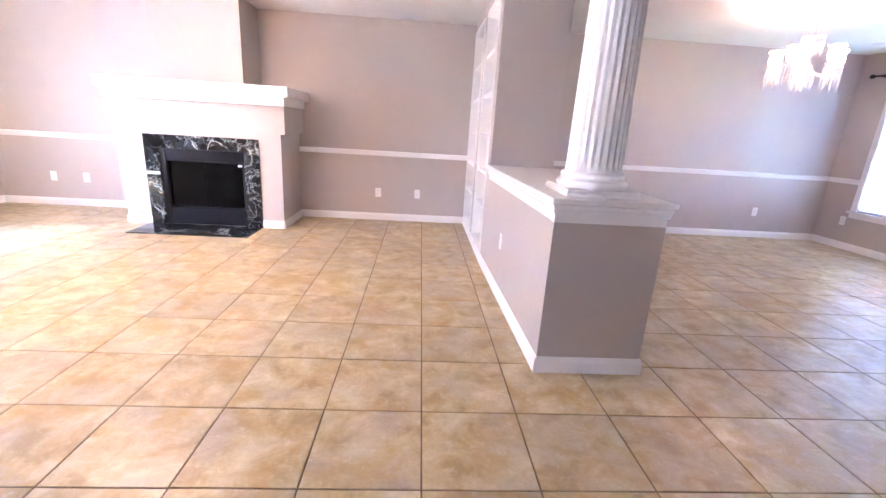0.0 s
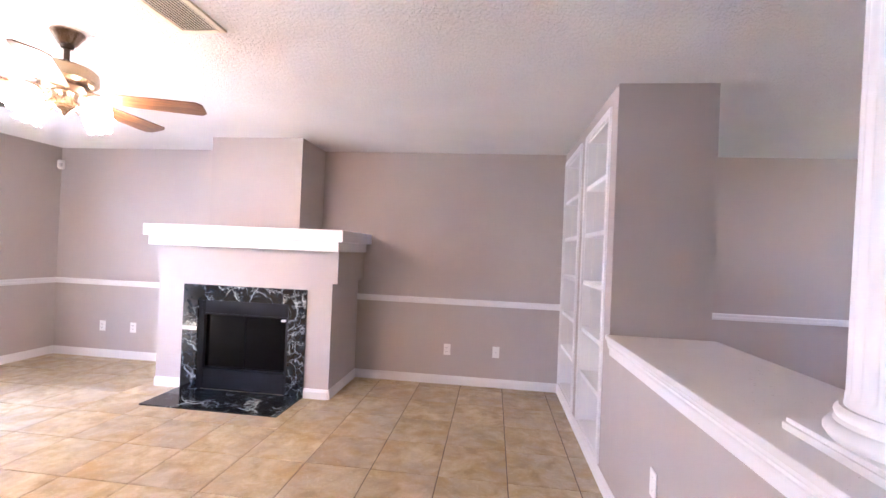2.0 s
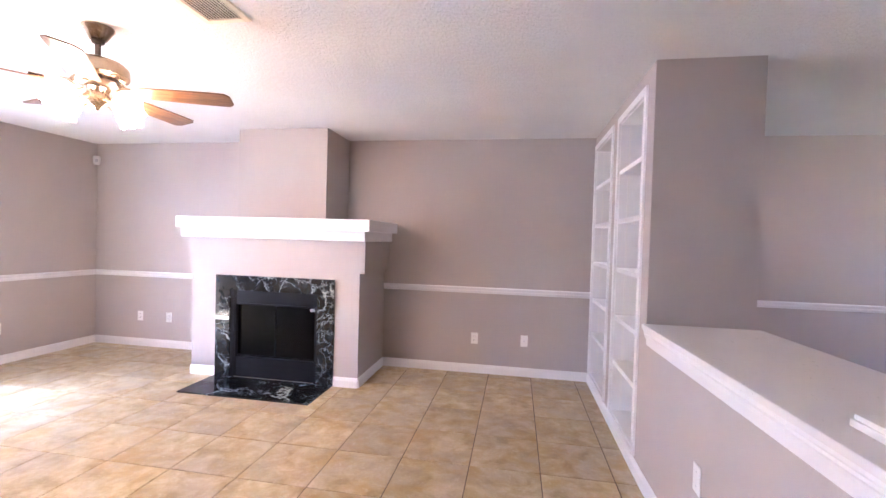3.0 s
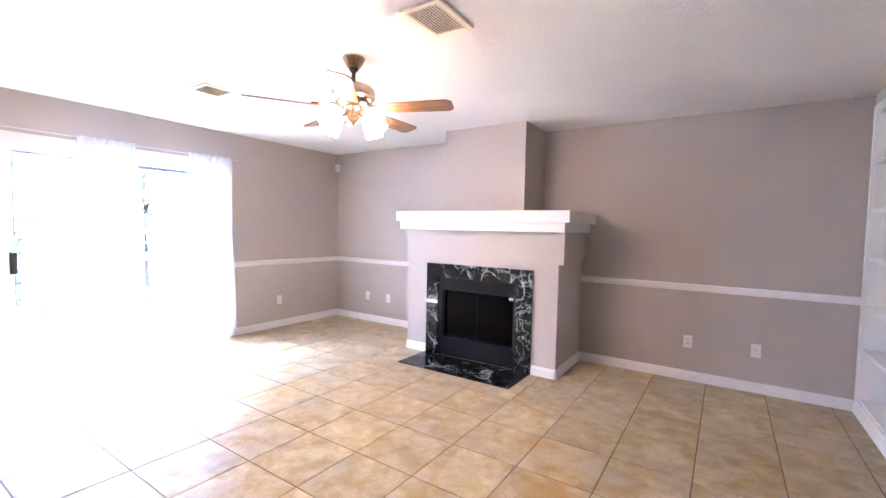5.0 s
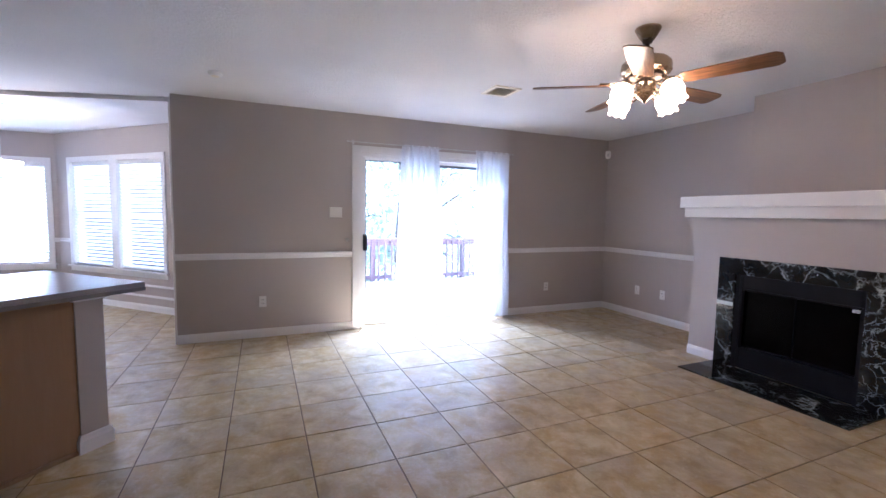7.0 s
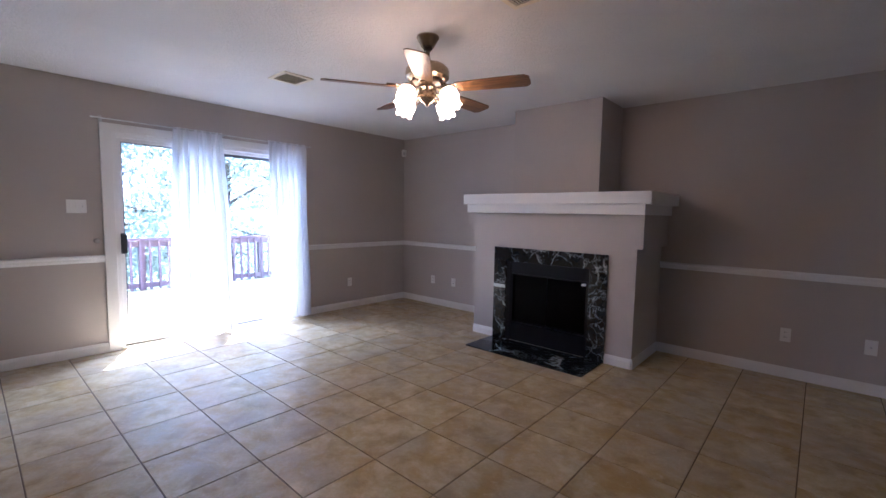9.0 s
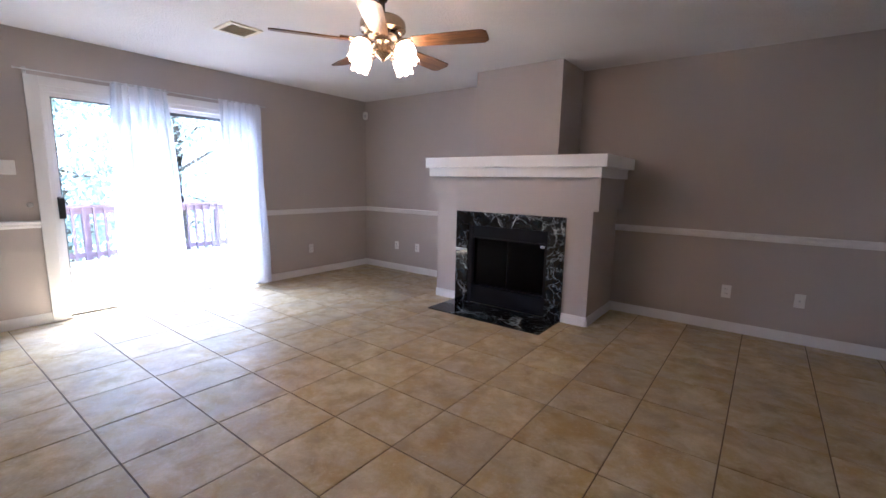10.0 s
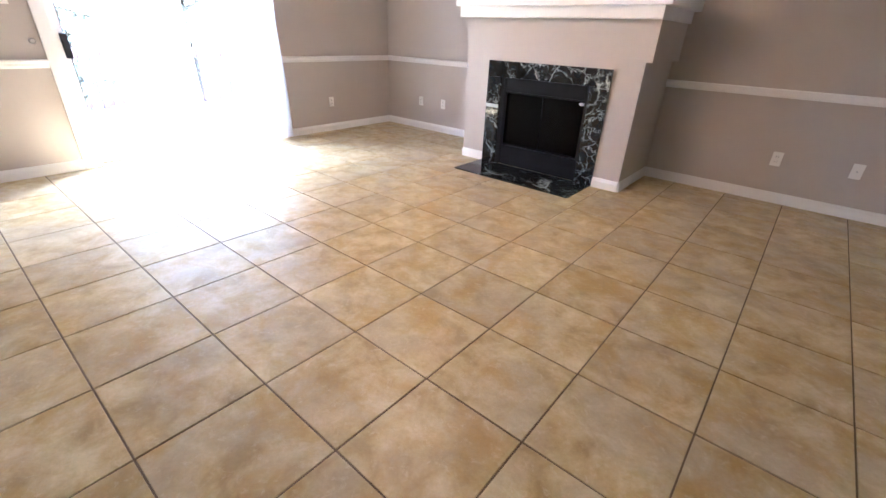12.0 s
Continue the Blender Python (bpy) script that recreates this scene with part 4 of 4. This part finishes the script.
for x in (-2.91, -2.518, 1.123, 6.31):
    outlet(pose(x, YB, 0.362))
for y, z in ((0.2, 0.379), (3.816, 0.358)):
    outlet(pose(XL, y, z, 0, 0, 90))
cp = thing("cable_plate", "white wall plate with a round cable socket", "cable socket")
cp.matrix_world = pose(1.632, YB, 0.365)
part("plate", boxes((-0.036, 0.036, -0.006, 0.0, -0.058, 0.058), bevel=0.003), PLASTIC, cp)
part("cable_socket", lathe(bmesh.new(), [(0, 0), (0.007, 0), (0.007, 0.009), (0.003, 0.009), (0.003, 0.004), (0, 0.004)], 12, (0, -0.005, 0), Matrix.Rotation(radians(90), 4, "X")), STEEL, cp)
bp = thing("blank_wall_plate", "blank white cover plate on the half wall", "wall plate")
bp.matrix_world = pose(XH + 0.0175, 2.29, 0.43, 0, 0, -91.4)
part("plate", boxes((-0.036, 0.036, -0.006, 0.0, -0.058, 0.058), bevel=0.003), PLASTIC, bp)
for z in (0.026, -0.032):
    part("screw", boxes((-0.003, 0.003, -0.0072, -0.0055, z, z + 0.006), bevel=0.001), STEEL, bp)
outlet(pose(XR, 4.47, 0.36, 0, 0, -90))

sw = thing("light_switch", "white three-gang light switch plate on the wall", "light switch")
sw.matrix_world = pose(XL, 0.96, 1.331, 0, 0, 90)
part("plate", boxes((-0.068, 0.068, -0.006, 0.0, -0.058, 0.058), bevel=0.003), PLASTIC, sw)
for x in (-0.045, 0, 0.045):
    part("toggle", boxes((x - 0.005, x + 0.005, -0.014, -0.005, -0.012, 0.012), bevel=0.002), PLASTIC, sw)
kn = thing("wall_bumper", "small grey round bumper on the wall", "wall bumper")
kn.matrix_world = pose(XL, 1.085, 1.028)
part("disc", lathe(bmesh.new(), [(0, 0), (0.022, 0.0), (0.022, 0.008), (0.014, 0.02), (0, 0.022)], 20, m=Matrix.Rotation(radians(90), 4, "Y")), STEEL, kn, smooth=True)

ms = thing("motion_sensor", "small white motion sensor high in the room corner", "motion sensor", (XL + 0.05, YB - 0.05, 2.22), 0)
part("housing", lathe(bmesh.new(), [(0, 0.05), (0.028, 0.05), (0.036, 0.035), (0.036, -0.03), (0.025, -0.055), (0, -0.056)], 8), PLASTIC, ms, smooth=True)
part("mounting_block", boxes((-0.048, 0.0, 0.0, 0.048, -0.02, 0.03)), PLASTIC, ms)
part("lens", boxes((0.012, 0.035, -0.035, -0.012, -0.03, 0.01), bevel=0.006), Mat("sensor_lens", (0.6, 0.6, 0.6), 0.4).m, ms)

for x, y in ((-2.67, -0.12), (6.75, 4.24)):
    sd = thing("smoke_detector", "small round white ceiling detector", "smoke detector", (x, y, CEIL), group="ceiling detectors")
    part("body", lathe(bmesh.new(), [(0, 0), (0.055, 0), (0.055, -0.012), (0.042, -0.028), (0, -0.03)], 24), PLASTIC, sd, smooth=True)
    part("grille", lathe(bmesh.new(), [(0.02, -0.029), (0.03, -0.029), (0.03, -0.031), (0.02, -0.031)], 24), IVORY, sd)


# ---- kitchen peninsula ----
def peninsula():
    # local x runs away from the tip, local y goes back from the room side
    M = pose(0, 0, 0, 0, 0, -45)
    t = thing("kitchen_peninsula", "kitchen peninsula with a brown wood panel and a taupe end post", "kitchen peninsula")
    t.matrix_world = M
    F = -1.583
    part("end_post", boxes((-0.71, -0.575, F - 0.30, F, 0.0, 0.835)), TAUPE, t, "taupe painted end post")
    part("post_cap", boxes((-0.725, -0.56, F - 0.31, F + 0.015, 0.832, 0.861), bevel=0.004), WHITE, t, "white cap moulding")
    part("wood_panel", boxes((-0.574, 1.6, F - 0.03, F - 0.008, 0.02, 0.861)), PANEL, t, "brown wood back panel")
    part("cabinet_body", boxes((-0.70, 1.6, F - 0.7, F - 0.031, 0.0, 0.8605)), PANEL, t)
    bm = sweep(bmesh.new(), [(-0.71, F - 0.30), (-0.71, F), (-0.575, F), (-0.575, F - 0.008)], [(o * 1.3, z * 1.1) for o, z in BASE_PROFILE])
    part("post_base", bm, WHITE, t, "white post baseboard")
    part("shoe_strip", boxes((-0.56, 1.6, F - 0.008, F + 0.006, 0.0, 0.022), bevel=0.003), PANEL, t)
    c = thing("countertop", "grey laminate countertop on the kitchen peninsula", "countertop")
    c.matrix_world = M
    part("top", boxes((-0.86, 1.62, -2.45, -1.455, 0.884, 0.912), bevel=0.003), COUNTER, c)
    part("edge_band", boxes((-0.862, 1.62, -2.452, -1.453, 0.862, 0.8835), bevel=0.002), COUNTER_EDGE, c)


peninsula()

# ---- outside ----
structure("ground", boxes((-400, 400, -400, 400, -1.9, -1.7)), GRASS, "lawn around the house")
DX1, DX0, DYA, DYB = XL - 0.17, -7.1, 0.4, 7.5
deck = thing("deck", "weathered red-brown wooden deck outside the patio door", "deck", (0, 0, 0))
part("joist_frame", boxes((DX0, DX0 + 0.05, DYA, DYB, -0.3, -0.106), (DX1 - 0.05, DX1, DYA, DYB, -0.3, -0.106), (DX0 + 0.05, DX1 - 0.05, DYA, DYA + 0.05, -0.3, -0.106), (DX0 + 0.05, DX1 - 0.05, DYB - 0.05, DYB, -0.3, -0.106)), DECKWOOD, deck)
for x in (DX0 + 0.1, DX1 - 0.15):
    for y in (DYA + 0.1, 3.5, DYB - 0.2):
        part("post", boxes((x, x + 0.09, y, y + 0.09, -1.71, -0.301)), DECKWOOD, deck)
bm = boxes((-0.068, 0.068, DYA - 4, DYB - 4, -0.035, 0.0), bevel=0.004)
first = part("board", bm, DECKBOARD, deck, "pinkish grey board, lightened to bounce sunlight indoors")
n = int((DX1 - DX0) / 0.143)
for k in range(n):
    o = first if k == 0 else first.copy()
    if k:
        scene.collection.objects.link(o)
    o.matrix_local = pose(DX0 + 0.07 + 0.143 * k, 4, -0.07 + random.uniform(-0.001, 0.001))
rail = thing("deck_railing", "red-brown wooden deck railing with square balusters", "railing", (DX0 + 0.05, 4, -0.07))
part("top_rail", boxes((-0.07, 0.07, DYA - 4, DYB - 4, 0.86, 0.90), bevel=0.004), DECKWOOD, rail)
part("upper_rail", boxes((-0.02, 0.02, DYA - 4, DYB - 4, 0.76, 0.85)), DECKWOOD, rail)
part("lower_rail", boxes((-0.02, 0.02, DYA - 4, DYB - 4, 0.08, 0.16)), DECKWOOD, rail)
k = 0
y = DYA - 3.95
fb = None
while y < DYB - 4.02:
    if fb is None:
        fb = part("baluster", boxes((0.021, 0.055, -0.017, 0.017, 0.02, 0.86)), DECKWOOD, rail)
        o = fb
    else:
        o = fb.copy()
        scene.collection.objects.link(o)
    o.matrix_local = pose(0, y, 0)
    y += 0.135
for y in (DYA - 4, -1.8, 0.2, 2.0, DYB - 4.09):
    part("rail_post", boxes((-0.111, -0.0205, y, y + 0.09, 0.0, 0.86)), DECKWOOD, rail)


def tree(x, y, h, spread, seed, low=0.35, leaves=2600):
    rnd = random.Random(seed)
    t = thing("tree", "broad leafy green tree with a rough trunk in the garden", "tree", (x, y, -1.7), group="garden trees")
    bm = bmesh.new()
    tube(bm, [(0, 0, -0.1), (0.05, 0.03, h * 0.25), (-0.05, 0.08, h * 0.55), (0.08, 0, h * 0.85)], 0.19, 10, 0.05)
    tips = []
    for k in range(15):
        z = h * (low + (0.92 - low) * k / 14)
        a = k * 2.4 + rnd.uniform(-0.4, 0.4)
        ln = spread * rnd.uniform(0.6, 1.0) * (1.15 - 0.75 * (z / h))
        e = Vector((ln * math.cos(a), ln * math.sin(a), z + rnd.uniform(-0.1, 0.35) * ln))
        tube(bm, [(0, 0.03, z - 0.15), tuple(e * 0.5 + Vector((0, 0, z * 0.5 + 0.12))), tuple(e)], 0.055, 6, 0.012)
        tips += [e, e * 0.65 + Vector((0, 0, z * 0.35))]
        for q in range(2):
            d = Vector((rnd.uniform(-1, 1), rnd.uniform(-1, 1), rnd.uniform(-0.4, 0.6))) * ln * 0.4
            tube(bm, [tuple(e * 0.7 + Vector((0, 0, z * 0.3))), tuple(e * 0.8 + d + Vector((0, 0, z * 0.2)))], 0.02, 5, 0.006)
            tips.append(e * 0.8 + d + Vector((0, 0, z * 0.2)))
    part("trunk", bm, BARK, t, smooth=True)
    vs, fs = [], []
    for i in range(leaves):
        c = rnd.choice(tips) + Vector((rnd.gauss(0, 0.34), rnd.gauss(0, 0.34), rnd.gauss(0, 0.26))) * spread / 2.4
        q = Euler((rnd.uniform(0, 6.3), rnd.uniform(0, 6.3), rnd.uniform(0, 6.3))).to_matrix()
        s = rnd.uniform(0.045, 0.085)
        b = len(vs)
        for px, py, pz in ((-s, 0, 0), (0, s * 0.45, 0.01), (s, 0, 0), (0, -s * 0.45, 0.01)):
            vs.append(c + q @ Vector((px, py, pz)))
        fs += [(b, b + 1, b + 2), (b, b + 2, b + 3)]
    me = bpy.data.meshes.new("crown")
    me.from_pydata([tuple(v) for v in vs], [], fs)
    me.materials.append(LEAF)
    c = new("crown", me)
    c.parent = t
    return t


for x, y, h, s, k, low in ((-10.6, 1.9, 6.0, 2.6, 1, 0.2), (-11.2, 5.2, 6.5, 2.8, 2, 0.2), (-11.5, -0.6, 7.0, 3.0, 3, 0.25), (-13.5, 3.2, 8.5, 3.5, 4, 0.15),
                        # Seeds 11 to 13: added trees, crowns mostly out of view, shading the deck.
                        (-8.3, 5.4, 8.0, 3.8, 11, 0.5), (-8.4, 0.3, 8.0, 3.6, 12, 0.5), (-9.2, 3.4, 8.6, 3.2, 13, 0.52), (-12.5, 7.5, 7.5, 3.2, 5, 0.15), (-17, 0.5, 10, 4.5, 6, 0.1), (-17, 6.5, 10, 4.5, 7, 0.1), (-16.5, 11.5, 9.5, 4.2, 8, 0.1)):
    tree(x, y, h, s, k, low, 9000)

# ---- floor: slab, then tiles ----
floor = structure("floor", boxes((-6.9, XR + 0.16, YS - 0.15, YB + 0.1, -0.3, -0.004)), GROUT, "beige ceramic tile floor with dark grout")
G = 0.0032
bm = boxes((G, TILE - G, G, TILE - G, -0.012, 0.0), bevel=0.0022)
tile0 = link_mesh("tile", bm, TILEM)
tile0.parent = floor
cells = [(i, j) for i in range(-16, 18) for j in range(-10, 12)]
near = [(i, j) for i, j in cells if -9 <= i <= 7 and -3 <= j <= 11]
rest = [c for c in cells if c not in set(near)]
for n, (i, j) in enumerate(near):
    o = tile0 if n == 0 else tile0.copy()
    if n:
        scene.collection.objects.link(o)
    o.location = (i * TILE, j * TILE, random.uniform(-0.0006, 0.0004))
vs, fs = [], []
src = tile0.data
sv = [tuple(v.co) for v in src.vertices]
sf = [tuple(p.vertices) for p in src.polygons]
for i, j in rest:
    b = len(vs)
    z = random.uniform(-0.0006, 0.0004)
    vs += [(x + i * TILE, y + j * TILE, zz + z) for x, y, zz in sv]
    fs += [tuple(b + q for q in f) for f in sf]
me = bpy.data.meshes.new("tile_field")
me.from_pydata(vs, [], fs)
me.materials.append(TILEM)
tf = new("tile_field", me)
tf.parent = floor
tagged(tf, kind="stuff")
